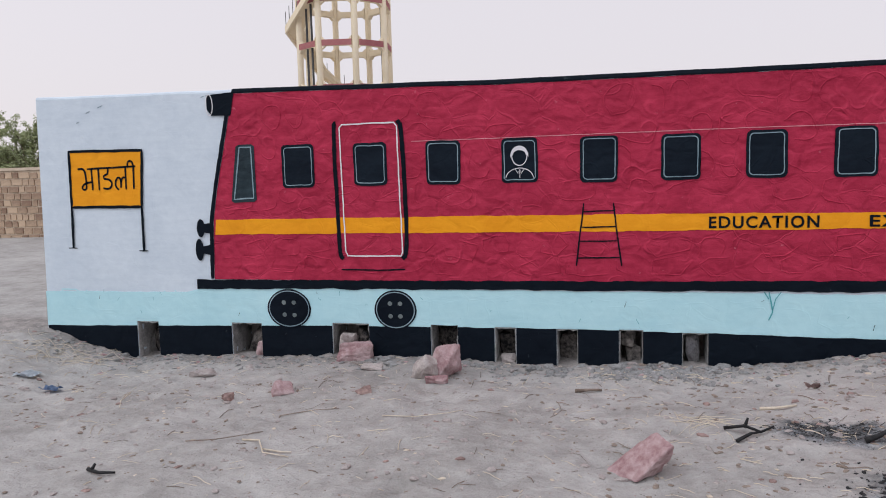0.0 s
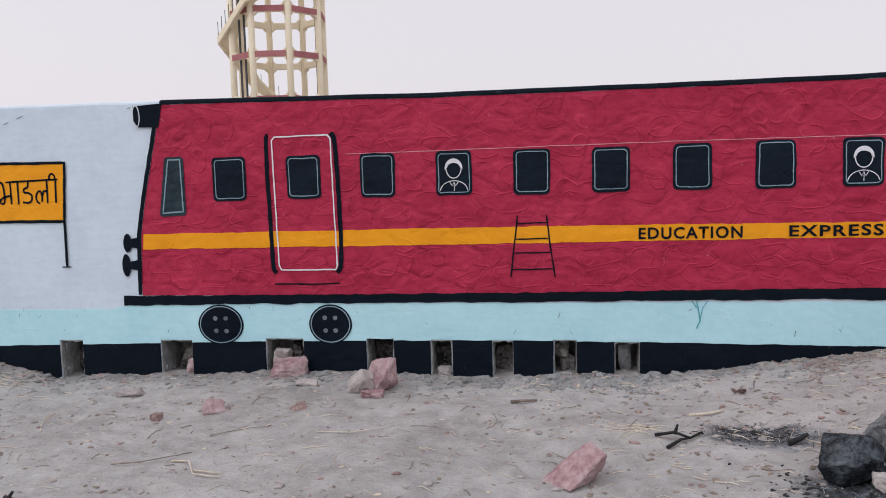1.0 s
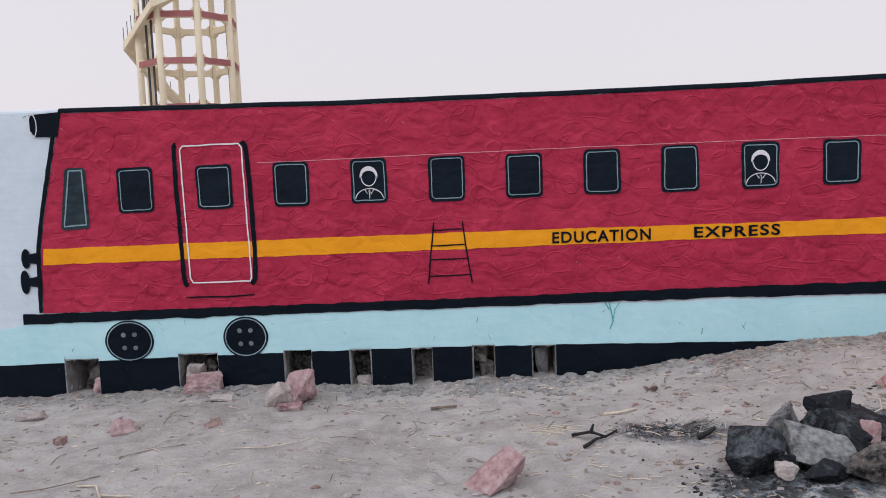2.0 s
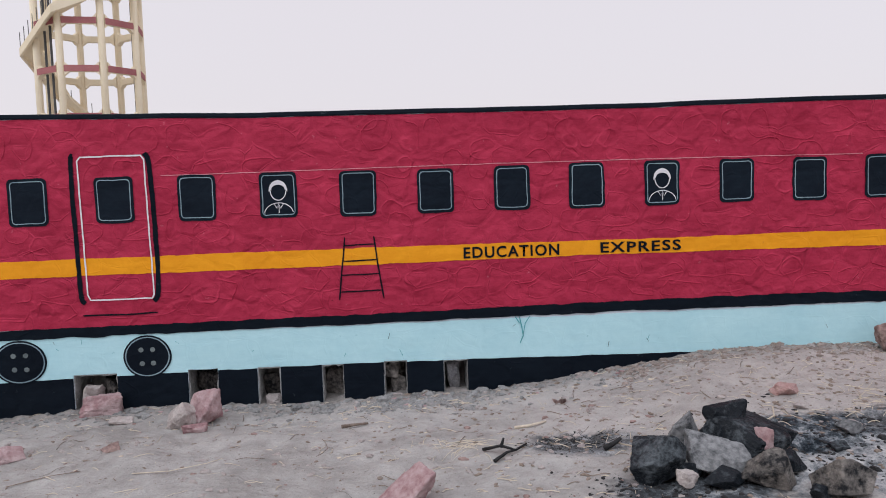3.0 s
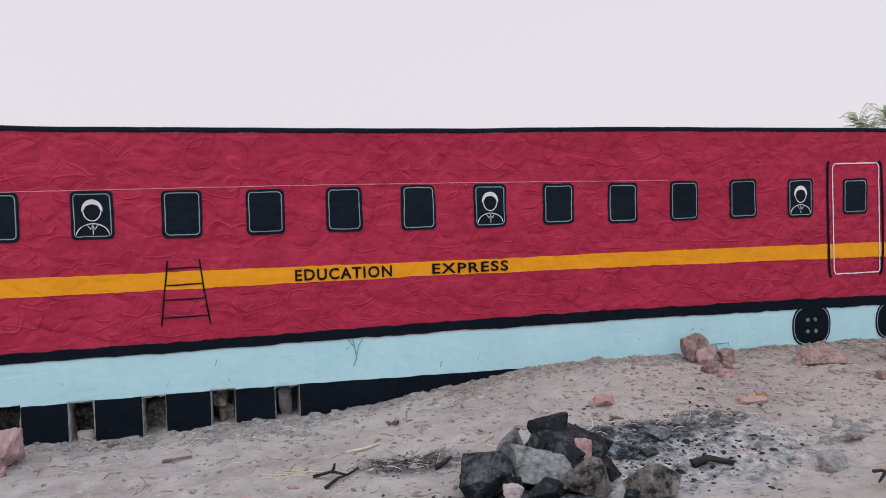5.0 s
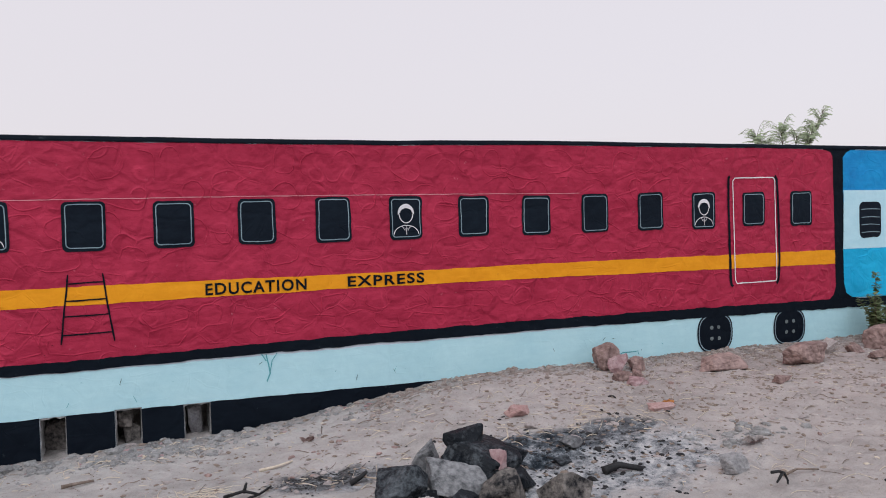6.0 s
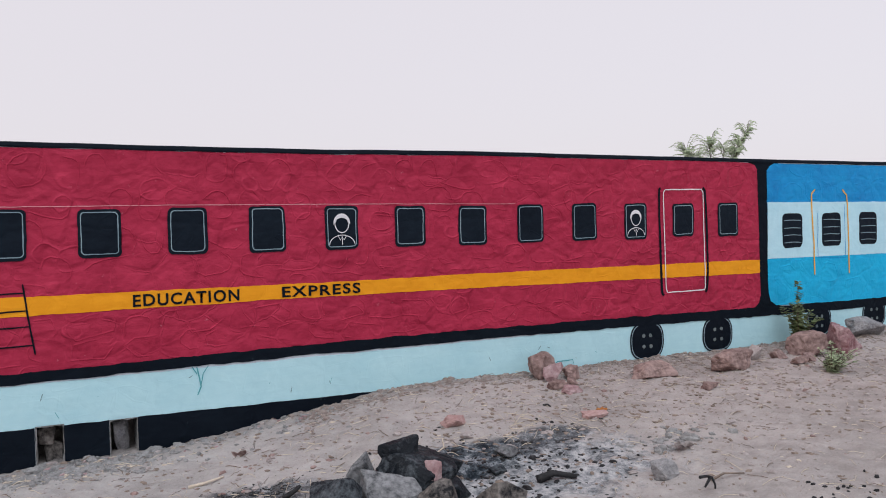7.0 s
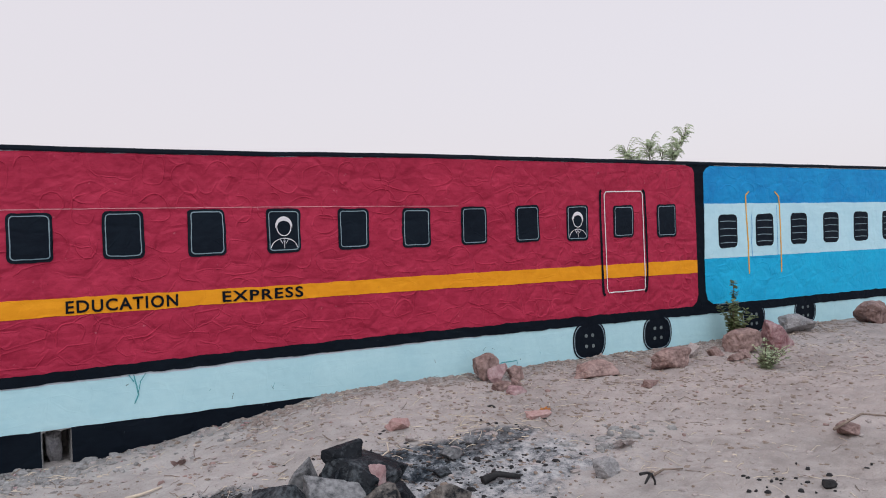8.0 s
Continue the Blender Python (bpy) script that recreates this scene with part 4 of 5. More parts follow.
# ---- far stone wall ----
def far_wall():
    x0, x1, y, z0, z1 = -21.0, -6.5, 8.8, 0.0, 1.72
    bm = bmesh.new()
    box(bm, x0, x1, y + 0.012, y + 0.35, z0, z1 - 0.02)
    wall = finish("wall_far", bm, M_MORTAR)
    tagged(wall, "low sandstone block boundary wall with pale mortar", "wall", kind="structure")
    bm = bmesh.new()
    box(bm, x0, x1, y - 0.02, y + 0.38, z1 - 0.016, z1 + 0.05)
    part("coping", bm, M_MORTAR, wall, "pale cement coping")
    shapes = []
    for w in (0.13, 0.18, 0.22, 0.27):
        bm = bmesh.new()
        a, h = w / 2, 0.066
        pts = [(-a, -h), (a, -h), (a, h), (-a, h)]
        rear = [bm.verts.new((px, 0.03, pz)) for px, pz in pts]
        front = [bm.verts.new((px * 0.95, -0.010, pz * 0.90)) for px, pz in pts]
        bm.faces.new(front)
        for i in range(4):
            bm.faces.new((rear[i], rear[(i + 1) % 4], front[(i + 1) % 4], front[i]))
        bmesh.ops.recalc_face_normals(bm, faces=bm.faces)
        me = bpy.data.meshes.new("stone_block")
        bm.to_mesh(me)
        bm.free()
        me.materials.append(M_BLOCK)
        shapes.append((w, me))
    rng = random.Random(5)
    loose = bmesh.new()
    for row in range(10):
        z = 0.20 + 0.155 * row
        x = x0 + rng.uniform(0.1, 0.3)
        while x < x1 - 0.3:
            w, me = rng.choice(shapes)
            cx = x + w / 2
            if -15.2 < cx < -11.0:
                ob = new("stone_block", me)
                ob.parent = wall
                ob.location = (cx, y + rng.uniform(-0.006, 0.004), z + rng.uniform(-0.006, 0.006))
            else:
                a, h = w / 2, 0.062
                box(loose, cx - a * 0.95, cx + a * 0.95, y - 0.008, y + 0.02, z - h * 0.9, z + h * 0.9)
            x += w + 0.028
    tagged(part("block_courses", loose, M_BLOCK, wall), kind="stuff")


far_wall()


# ---- plants ----
def leaf_cloud(bm, centre, radius, count, size, rng, squash=0.8):
    for _ in range(count):
        d = Vector((rng.gauss(0, 1), rng.gauss(0, 1), rng.gauss(0, 1)))
        d = d.normalized() * radius * rng.random() ** 0.45
        p = Vector(centre) + Vector((d.x, d.y, d.z * squash))
        u = Vector((rng.gauss(0, 1), rng.gauss(0, 1), rng.gauss(0, 0.6))).normalized()
        w = u.orthogonal().normalized()
        s = size * rng.uniform(0.6, 1.4)
        q = [p - u * s, p + w * s * 0.28, p + u * s, p - w * s * 0.28]
        bm.faces.new([bm.verts.new(v) for v in q])


def shrub(name, label, base, clumps, leaves, size, mat, seed, trunk=0.03):
    """A trunk, a limb to every clump, side twigs, and fine leaves round the twigs."""
    rng = random.Random(seed)
    ob = tagged(new(name), label, "tree")
    wood, crown = bmesh.new(), bmesh.new()
    bx, by, bz = base
    fork = Vector((bx, by, bz + 0.25 * (max(c[2] for c in clumps) - bz)))
    tube(wood, [(bx, by, bz - 0.1), (bx + 0.02, by, (bz + fork.z) / 2), fork], [trunk * 1.3, trunk, trunk * 0.9], 7)
    for x, y, z, r in clumps:
        tip = Vector((x, y, z))
        mid = fork.lerp(tip, 0.55) + Vector((rng.uniform(-0.1, 0.1), rng.uniform(-0.1, 0.1), rng.uniform(0.0, 0.12))) * (tip - fork).length
        tube(wood, [fork, mid, tip], [trunk * 0.7, trunk * 0.4, trunk * 0.12], 5)
        for _ in range(9):
            e = tip + Vector((rng.gauss(0, 0.6), rng.gauss(0, 0.6), rng.gauss(0.1, 0.5))) * r
            s = mid.lerp(tip, rng.uniform(0.3, 1.0))
            tube(wood, [s, s.lerp(e, 0.5) + Vector((0, 0, 0.06 * r)), e], [trunk * 0.2, trunk * 0.12, trunk * 0.05], 4)
            for k in range(6):
                leaf_cloud(crown, s.lerp(e, 0.25 + 0.15 * k), r * 0.20, max(1, leaves // 54), size, rng)
    part("trunk", wood, M_BARK, ob)
    part("crown", crown, mat, ob)
    return ob


def feathery_tree(label, base, clumps, seed, mat):
    """A slender tree whose twigs carry arching fronds with two rows of narrow leaflets."""
    rng = random.Random(seed)
    ob = tagged(new("tree"), label, "tree")
    wood, crown = bmesh.new(), bmesh.new()
    foot = Vector(base)
    fork = foot + Vector((0.05, 0, 1.25))
    tube(wood, [foot - Vector((0, 0, 0.1)), foot.lerp(fork, 0.5) + Vector((0.03, 0, 0)), fork], [0.045, 0.035, 0.03], 7)
    for x, y, z, r, count in clumps:
        tip = Vector((x, y, z))
        mid = fork.lerp(tip, 0.55) + Vector((rng.uniform(-0.06, 0.06), rng.uniform(-0.06, 0.06), 0.05))
        tube(wood, [fork, mid, tip], [0.022, 0.012, 0.004], 5)
        for _ in range(count):
            start = mid.lerp(tip, rng.uniform(0.55, 1.0))
            a = rng.uniform(0, 6.283)
            out = Vector((math.cos(a), math.sin(a), 0)) * r * rng.uniform(0.5, 1.1)
            rise = r * rng.uniform(0.2, 2.0)
            pts = [start + out * q + Vector((0, 0, rise * (1.6 * q - 1.15 * q * q))) for q in (0, 0.2, 0.4, 0.6, 0.8, 1.0)]
            tube(wood, pts, [0.003, 0.0028, 0.0024, 0.002, 0.0016, 0.001], 3)
            side = out.cross(Vector((0, 0, 1))).normalized()
            for k in range(11):
                q = 0.15 + 0.85 * k / 10
                m = min(4, int(q * 5))
                p = pts[m].lerp(pts[m + 1], q * 5 - m)
                for flank in (-1, 1):
                    ln = rng.uniform(0.028, 0.052) * (1.1 - 0.4 * q)
                    u = (side * flank + out.normalized() * 0.55 + Vector((0, 0, rng.uniform(-0.9, 0.0)))).normalized()
                    w = u.orthogonal().normalized() * ln * 0.20
                    crown.faces.new([crown.verts.new(v) for v in (p, p + u * ln * 0.45 + w, p + u * ln, p + u * ln * 0.45 - w)])
    part("trunk", wood, M_BARK, ob)
    part("crown", crown, mat, ob)
    return ob


feathery_tree("slender feathery desert tree rising behind the wall", (8.35, 2.2, 0.34),
              [(8.00, 2.2, 2.50, 0.23, 30), (8.20, 2.2, 2.44, 0.15, 12), (8.48, 2.25, 2.58, 0.22, 30), (8.72, 2.22, 2.52, 0.18, 18), (9.00, 2.2, 2.58, 0.20, 26), (9.15, 2.2, 2.80, 0.17, 30), (8.94, 2.2, 2.46, 0.20, 22)], 3, M_LEAF)
rng_b = random.Random(8)
for k, (x, y, w, h) in enumerate(((-13.1, 10.3, 0.9, 2.5), (-15.6, 10.6, 1.4, 2.9), (-13.9, 10.4, 1.3, 2.6), (-12.2, 10.8, 1.4, 2.8), (-17.6, 11.0, 1.5, 3.0))):
    cl = [(x + rng_b.uniform(-w, w), y + rng_b.uniform(-0.6, 0.6), rng_b.uniform(1.5, h), rng_b.uniform(0.4, 0.6)) for _ in range(9)]
    shrub("tree", "thorny green desert bush growing behind the stone wall", (x, y, 0.2), cl, 1500, 0.036, M_LEAF_FAR, 20 + k, 0.06)


# ---- stones ----
def rock_mesh(bm, size, seed, cuts=9, rough=0.042):
    """A broken, angular stone: the hull of a few random points, edges worn, faces roughened."""
    rng = random.Random(seed)
    for _ in range(cuts + 6):
        d = Vector((rng.uniform(-1, 1), rng.uniform(-1, 1), rng.uniform(-1, 1)))
        bm.verts.new(d / max(abs(d.x), abs(d.y), abs(d.z)) ** 0.75 * rng.uniform(0.8, 1.0))
    hull = bmesh.ops.convex_hull(bm, input=bm.verts[:])
    bmesh.ops.delete(bm, geom=list({g for g in hull["geom_interior"] + hull["geom_unused"] if isinstance(g, bmesh.types.BMVert)}), context="VERTS")
    bmesh.ops.bevel(bm, geom=bm.edges[:], offset=0.045, segments=1, affect="EDGES")
    bmesh.ops.triangulate(bm, faces=bm.faces[:])
    for _ in range(4):
        long = [e for e in bm.edges if e.calc_length() > 0.16]
        if long:
            bmesh.ops.subdivide_edges(bm, edges=long, cuts=1)
            bmesh.ops.triangulate(bm, faces=bm.faces[:])
    for v in bm.verts:
        p = v.co
        v.co = p + p.normalized() * rough * (2.2 * noise.noise(p * 1.9 + Vector((seed, 0, 0))) + 1.3 * noise.noise(p * 5 + Vector((0, seed, 0))) + 0.8 * noise.noise(p * 11 + Vector((0, 0, seed))))
    made = bm.verts
    lo = [min(v.co[i] for v in made) for i in range(3)]
    hi = [max(v.co[i] for v in made) for i in range(3)]
    for v in made:
        v.co = Vector([((v.co[i] - lo[i]) / (hi[i] - lo[i]) - (0.5 if i < 2 else 0.0)) * size[i] for i in range(3)])


def hewn_mesh(bm, size, seed, planes):
    """A broken block: a cube split along a few planes into large flat faces, its edges chipped."""
    rng = random.Random(seed)
    bmesh.ops.create_cube(bm, size=2.0, matrix=pose(0, 0, 0, rng.uniform(-25, 25), rng.uniform(-25, 25), rng.uniform(0, 90)))
    for _ in range(planes):
        n = Vector((rng.uniform(-1, 1), rng.uniform(-1, 1), rng.uniform(-0.5, 1))).normalized()
        co = n * rng.uniform(0.62, 1.0)
        bmesh.ops.bisect_plane(bm, geom=bm.verts[:] + bm.edges[:] + bm.faces[:], plane_co=co, plane_no=n, clear_outer=True)
        bmesh.ops.holes_fill(bm, edges=[e for e in bm.edges if e.is_boundary])
    bmesh.ops.bevel(bm, geom=bm.edges[:], offset=0.05, segments=1, affect="EDGES")
    bmesh.ops.triangulate(bm, faces=bm.faces[:])
    for _ in range(4):
        long = [e for e in bm.edges if e.calc_length() > 0.13]
        if long:
            bmesh.ops.subdivide_edges(bm, edges=long, cuts=1)
            bmesh.ops.triangulate(bm, faces=bm.faces[:])
    for v in bm.verts:
        p = v.co
        v.co = p + p.normalized() * (0.035 * noise.noise(p * 2.2 + Vector((seed, 0, 0))) + 0.030 * noise.noise(p * 6 + Vector((0, seed, 0))) + 0.018 * noise.noise(p * 15))
    lo = [min(v.co[i] for v in bm.verts) for i in range(3)]
    hi = [max(v.co[i] for v in bm.verts) for i in range(3)]
    for v in bm.verts:
        v.co = Vector([((v.co[i] - lo[i]) / (hi[i] - lo[i]) - (0.5 if i < 2 else 0.0)) * size[i] for i in range(3)])


def stone(label, x, y, size, mat, seed, turn=0.0, sink=0.15, lift=None, tilt=0.0, cuts=9, group="", name="rock", hewn=0, roll=None):
    bm = bmesh.new()
    if hewn:
        hewn_mesh(bm, size, seed, hewn)
    else:
        rock_mesh(bm, size, seed, cuts)
    ob = finish(name, bm, mat)
    z = ground_height(x, y) - sink * size[2] if lift is None else lift
    ob.matrix_basis = pose(x, y, z, tilt, tilt * 0.4 if roll is None else roll, turn)
    return tagged(ob, label, "rock", group)


G_RED = "red stones along the wall"
G_FIRE = "sooty stones of the fireplace"
stone("large angular pink sandstone lump on the open sand", 0.455, -1.88, (0.30, 0.24, 0.21), M_PINK, 41, 20, 0.12, cuts=3)
stone("pale grey slab leaning beside a pink stone", -0.99, -0.50, (0.23, 0.17, 0.20), M_PALE, 12, 30, 0.15, tilt=14)
stone("upright pink stone near the wall foot", -0.87, -0.45, (0.21, 0.17, 0.25), M_PINK, 13, -10, 0.1)
stone("small pink stone chip beside a bigger stone", -0.89, -0.63, (0.17, 0.10, 0.07), M_PINK, 14, 10)
stone("pink stone lying in the mouth of a wall hole", -1.68, -0.10, (0.30, 0.22, 0.17), M_PINK, 15, 15)
stone("pale stone wedged inside a wall hole", -1.79, 0.06, (0.16, 0.2, 0.24), M_PALE, 16, 15)
# brown stones in the holes are coloured near black to paint the recess shade
stone("brown stone wedged inside a wall hole", -1.65, 0.14, (0.16, 0.2, 0.26), M_SOOT_SHADE_BROWN, 18, 45)
stone("dark red stone wedged inside a wall hole", -2.64, 0.16, (0.16, 0.22, 0.28), M_SOOT_SHADE_BROWN, 17, 70, tilt=15)
stone("small pink stone leaning inside a wall hole", -2.57, 0.05, (0.09, 0.1, 0.15), M_PINK, 19, 10, tilt=20)
stone("white stone lying in a wall hole", -0.49, 0.06, (0.12, 0.1, 0.08), M_PALE, 20, 0)
stone("brown stone filling the back of a wall hole", -0.5, 0.22, (0.2, 0.14, 0.22), M_SOOT_SHADE_BROWN, 21, 0)
stone("dark stone deep in a wall hole", -0.04, 0.22, (0.18, 0.14, 0.24), M_SOOT_SHADE_BROWN, 22, 0)
stone("round brown stone stuck in a wall hole", 0.40, 0.14, (0.12, 0.14, 0.14), M_SOOT_SHADE_BROWN, 23, 0, lift=0.16)
stone("grey stone standing in a wall hole", 0.44, 0.12, (0.10, 0.1, 0.16), M_SOOT_SHADE_BROWN, 24, 20)
stone("grey slab standing in a wall hole", 0.86, 0.10, (0.11, 0.1, 0.24), M_GREY, 25, 5)
stone("brown stone at the back of a wall hole", -0.98, 0.2, (0.24, 0.14, 0.26), M_SOOT_SHADE_BROWN, 26, 0)
stone("dark stone at the back of a wall hole", -3.6, 0.22, (0.24, 0.14, 0.28), M_SOOT_SHADE_BROWN, 27, 0)
stone("pink stone half buried in sand", -1.89, -0.98, (0.16, 0.13, 0.10), M_PINK, 28, 40)
stone("small brown stone on the sand", -1.32, -0.93, (0.12, 0.09, 0.06), M_RUST, 29, 10)
stone("small brown stone on the sand", -2.20, -1.15, (0.10, 0.08, 0.05), M_RUST, 30, 70)
stone("flat whitish stone on the sand", -2.70, -0.62, (0.20, 0.13, 0.06), M_PALE, 31, 0)
stone("flat pale stone near the wall foot", -1.45, -0.36, (0.17, 0.12, 0.05), M_PALE, 32, 0)
# stones along the right-hand foot of the wall
stone("rounded dark red-brown stone against the wall foot", 4.10, -0.25, (0.23, 0.18, 0.23), M_RUST, 33, 0, 0.12, group=G_RED)
stone("pale pinkish stone propped on a darker one", 4.07, -0.42, (0.21, 0.12, 0.17), M_PINK, 444, 12, 0.10, hewn=10, group=G_RED)
stone("red-brown stone beside a bigger one", 4.29, -0.36, (0.18, 0.14, 0.12), M_RUST, 34, 30, group=G_RED)
stone("small red-brown stone chip", 3.98, -0.60, (0.17, 0.1, 0.07), M_RUST, 35, 0, group=G_RED)
stone("small red-brown stone chip", 4.16, -0.56, (0.13, 0.09, 0.07), M_RUST, 445, 50, group=G_RED)
stone("flat pinkish stone chip", 4.02, -0.77, (0.19, 0.12, 0.07), M_PINK, 36, 0, group=G_RED)
stone("flat red-brown stone sunk in the sand", 4.89, -0.66, (0.46, 0.26, 0.17), M_RUST, 446, 10, 0.3, cuts=14, group=G_RED)
stone("red-brown boulder near the wall", 5.66, -0.78, (0.37, 0.26, 0.20), M_RUST, 448, 8, cuts=14, group=G_RED)
stone("pale stone near the wall", 6.21, -0.52, (0.18, 0.14, 0.14), M_PALE, 39, 0, group=G_RED)
stone("rounded red-brown boulder beside the plant", 6.84, -0.60, (0.38, 0.28, 0.27), M_RUST, 447, 0, cuts=22, group=G_RED)
stone("upright pinkish boulder leaning back", 7.22, -0.70, (0.32, 0.28, 0.33), M_PINK, 142, 20, tilt=-8, group=G_RED)
stone("grey-white stone near the wall foot", 7.95, -0.4, (0.42, 0.28, 0.22), M_GREY, 43, 0, group=G_RED)
stone("big red-brown block by the wall", 9.27, -0.42, (0.5, 0.32, 0.30), M_RUST, 44, 8, group=G_RED)
stone("small red stone near the plant", 6.42, -0.62, (0.16, 0.12, 0.10), M_RUST, 45, 0, group=G_RED)
stone("small red stone near the plant", 6.38, -0.88, (0.19, 0.13, 0.09), M_RUST, 46, 0, group=G_RED)
stone("small dark red stone near the plant", 6.6, -0.8, (0.17, 0.12, 0.10), M_RUST, 47, 40, group=G_RED)
stone("small brown stone on the sand", 4.97, -1.22, (0.16, 0.11, 0.07), M_RUST, 48, 0)
stone("grey stone beside the ash", 3.5, -2.36, (0.14, 0.12, 0.11), M_GREY, 49, 0)
stone("brown stone on open sand", 5.05, -2.79, (0.17, 0.13, 0.09), M_RUST, 50, 0)
stone("crumbly pinkish-red clod on the sand", 2.85, -1.08, (0.18, 0.13, 0.08), M_REDSCRAP, 51, 0, name="clod")
stone("crumbly pinkish-red clod on the sand", 3.79, -1.34, (0.19, 0.12, 0.06), M_REDSCRAP, 52, 0, name="clod")
stone("small white stone on the sand", 2.83, -1.27, (0.09, 0.08, 0.04), M_PALE, 53, 0)
# fireplace
stone("sooty black block at the fireplace edge", 1.74, -1.93, (0.33, 0.28, 0.27), M_SOOT, 511, 38, 0.10, hewn=7, group=G_FIRE)
stone("smoked grey slab leaning in the fireplace", 2.02, -1.92, (0.38, 0.28, 0.15), M_SOOTGREY, 512, -20, lift=0.12, hewn=5, tilt=26, roll=24, group=G_FIRE)
stone("smoked grey stone behind the leaning slab", 1.95, -1.74, (0.20, 0.18, 0.27), M_SOOTGREY, 513, 20, 0.10, hewn=8, group=G_FIRE)
stone("large sooty stone in the middle of the fireplace", 2.27, -1.81, (0.42, 0.34, 0.25), M_SOOT, 540, 30, 0.08, hewn=8, group=G_FIRE)
stone("sooty wedge-shaped stone lying on top of the fireplace", 2.19, -1.70, (0.23, 0.18, 0.16), M_SOOT, 531, 40, lift=0.245, tilt=12, roll=-20, hewn=8, group=G_FIRE)
stone("sooty stone packed between the larger ones", 2.10, -1.82, (0.24, 0.22, 0.24), M_SOOT, 532, 60, hewn=8, group=G_FIRE)
stone("smoked brown stone of the fireplace", 2.22, -2.12, (0.29, 0.24, 0.20), M_SOOT_SHADE_BROWN, 516, 6, hewn=9, group=G_FIRE)
stone("smoked grey-brown stone beside the ash", 2.51, -2.27, (0.28, 0.24, 0.20), M_SOOT_SHADE_BROWN, 517, 30, hewn=9, group=G_FIRE)
stone("small pale stone by the fireplace", 1.84, -2.08, (0.11, 0.10, 0.09), M_PALE, 67, 0, group=G_FIRE)
stone("sooty stone behind the fireplace", 2.44, -1.76, (0.22, 0.20, 0.18), M_SOOT, 518, 0, hewn=8, group=G_FIRE)
stone("dusty brown-pink stone among the sooty ones", 2.28, -1.95, (0.12, 0.09, 0.11), M_PINK, 69, 15, lift=0.20, group=G_FIRE)
stone("sooty stone wedged at the front of the fireplace", 2.02, -2.10, (0.20, 0.16, 0.12), M_SOOT, 520, 50, hewn=7, group=G_FIRE)
stone("small sooty stone filling a gap in the fireplace", 1.88, -1.98, (0.15, 0.13, 0.12), M_SOOT, 521, 10, hewn=7, group=G_FIRE)
stone("small smoked stone filling a gap in the fireplace", 2.38, -2.02, (0.14, 0.12, 0.12), M_SOOT, 522, 40, hewn=7, group=G_FIRE)
stone("small sooty stone at the front of the fireplace", 2.38, -2.30, (0.12, 0.10, 0.08), M_SOOT, 524, 20, hewn=7, group=G_FIRE)
stone("smoked grey lump in the ash", 2.88, -1.70, (0.15, 0.12, 0.08), M_SOOTGREY, 525, 0, hewn=7, group=G_FIRE)
stone("sooty lump in the ash", 2.74, -1.84, (0.11, 0.09, 0.06), M_SOOT, 526, 0, hewn=7, group=G_FIRE)
stone("black charred lump on the sand", 4.23, -3.2, (0.08, 0.07, 0.06), M_CHAR, 72, 0)


def stick(label, pts, r, mat, name="stick", category="stick", arms=()):
    bm = bmesh.new()
    for line in (pts, *arms):
        n = len(line)
        P = [(x, y, ground_height(x, y) + h) for x, y, h in line]
        tube(bm, P, [r * (1 - 0.45 * k / (n - 1)) for k in range(n)], 6)
    return tagged(finish(name, bm, mat, smooth=True), label, category)


stick("pale dry root lying on the sand", [(-1.72, -1.85, 0.01), (-1.60, -1.88, 0.02), (-1.52, -2.0, 0.012), (-1.36, -2.02, 0.008)], 0.006, M_STRAW, arms=([(-1.55, -1.95, 0.015), (-1.44, -1.93, 0.01), (-1.38, -1.94, 0.01)],))
stick("thin dry twig lying on the sand", [(-2.02, -1.95, 0.01), (-1.86, -1.92, 0.012), (-1.72, -1.76, 0.01), (-1.66, -1.72, 0.01)], 0.004, M_TWIG)
stick("curved bleached twig on the sand", [(-2.95, -1.15, 0.02), (-2.92, -1.3, 0.01), (-2.84, -1.42, 0.01)], 0.004, M_STRAW)
stick("dark gnarled bit of wood on the sand", [(-2.28, -2.43, 0.015), (-2.2, -2.45, 0.02), (-2.12, -2.43, 0.015)], 0.011, M_CHAR, arms=([(-2.25, -2.44, 0.02), (-2.24, -2.42, 0.045)],))
stick("broken piece of grey wood on the sand", [(0.07, -0.72, 0.012), (0.15, -0.7, 0.02), (0.24, -0.68, 0.012)], 0.014, M_TWIG)
stick("long straight twig on the sand", [(-1.05, -1.35, 0.008), (-0.85, -1.33, 0.012), (-0.66, -1.27, 0.012), (-0.58, -1.22, 0.008)], 0.0035, M_STRAW)
stick("thin dry twig lying on the sand", [(-1.72, -1.38, 0.008), (-1.5, -1.33, 0.012), (-1.36, -1.27, 0.008)], 0.0035, M_TWIG)
stick("black charred root with forked ends", [(0.92, -1.36, 0.012), (1.02, -1.40, 0.05), (1.1, -1.42, 0.02), (1.17, -1.38, 0.02)], 0.011, M_CHAR,
      arms=([(1.02, -1.40, 0.04), (1.04, -1.37, 0.085)], [(0.97, -1.49, 0.01), (1.05, -1.43, 0.03), (1.1, -1.42, 0.02)]))
stick("black burnt chip on the sand", [(1.59, -1.48, 0.01), (1.65, -1.48, 0.03), (1.69, -1.47, 0.05)], 0.018, M_CHAR)
stick("charred branch end lying in the ash", [(2.87, -2.06, 0.02), (2.97, -2.05, 0.035), (3.08, -2.12, 0.02)], 0.026, M_CHAR)
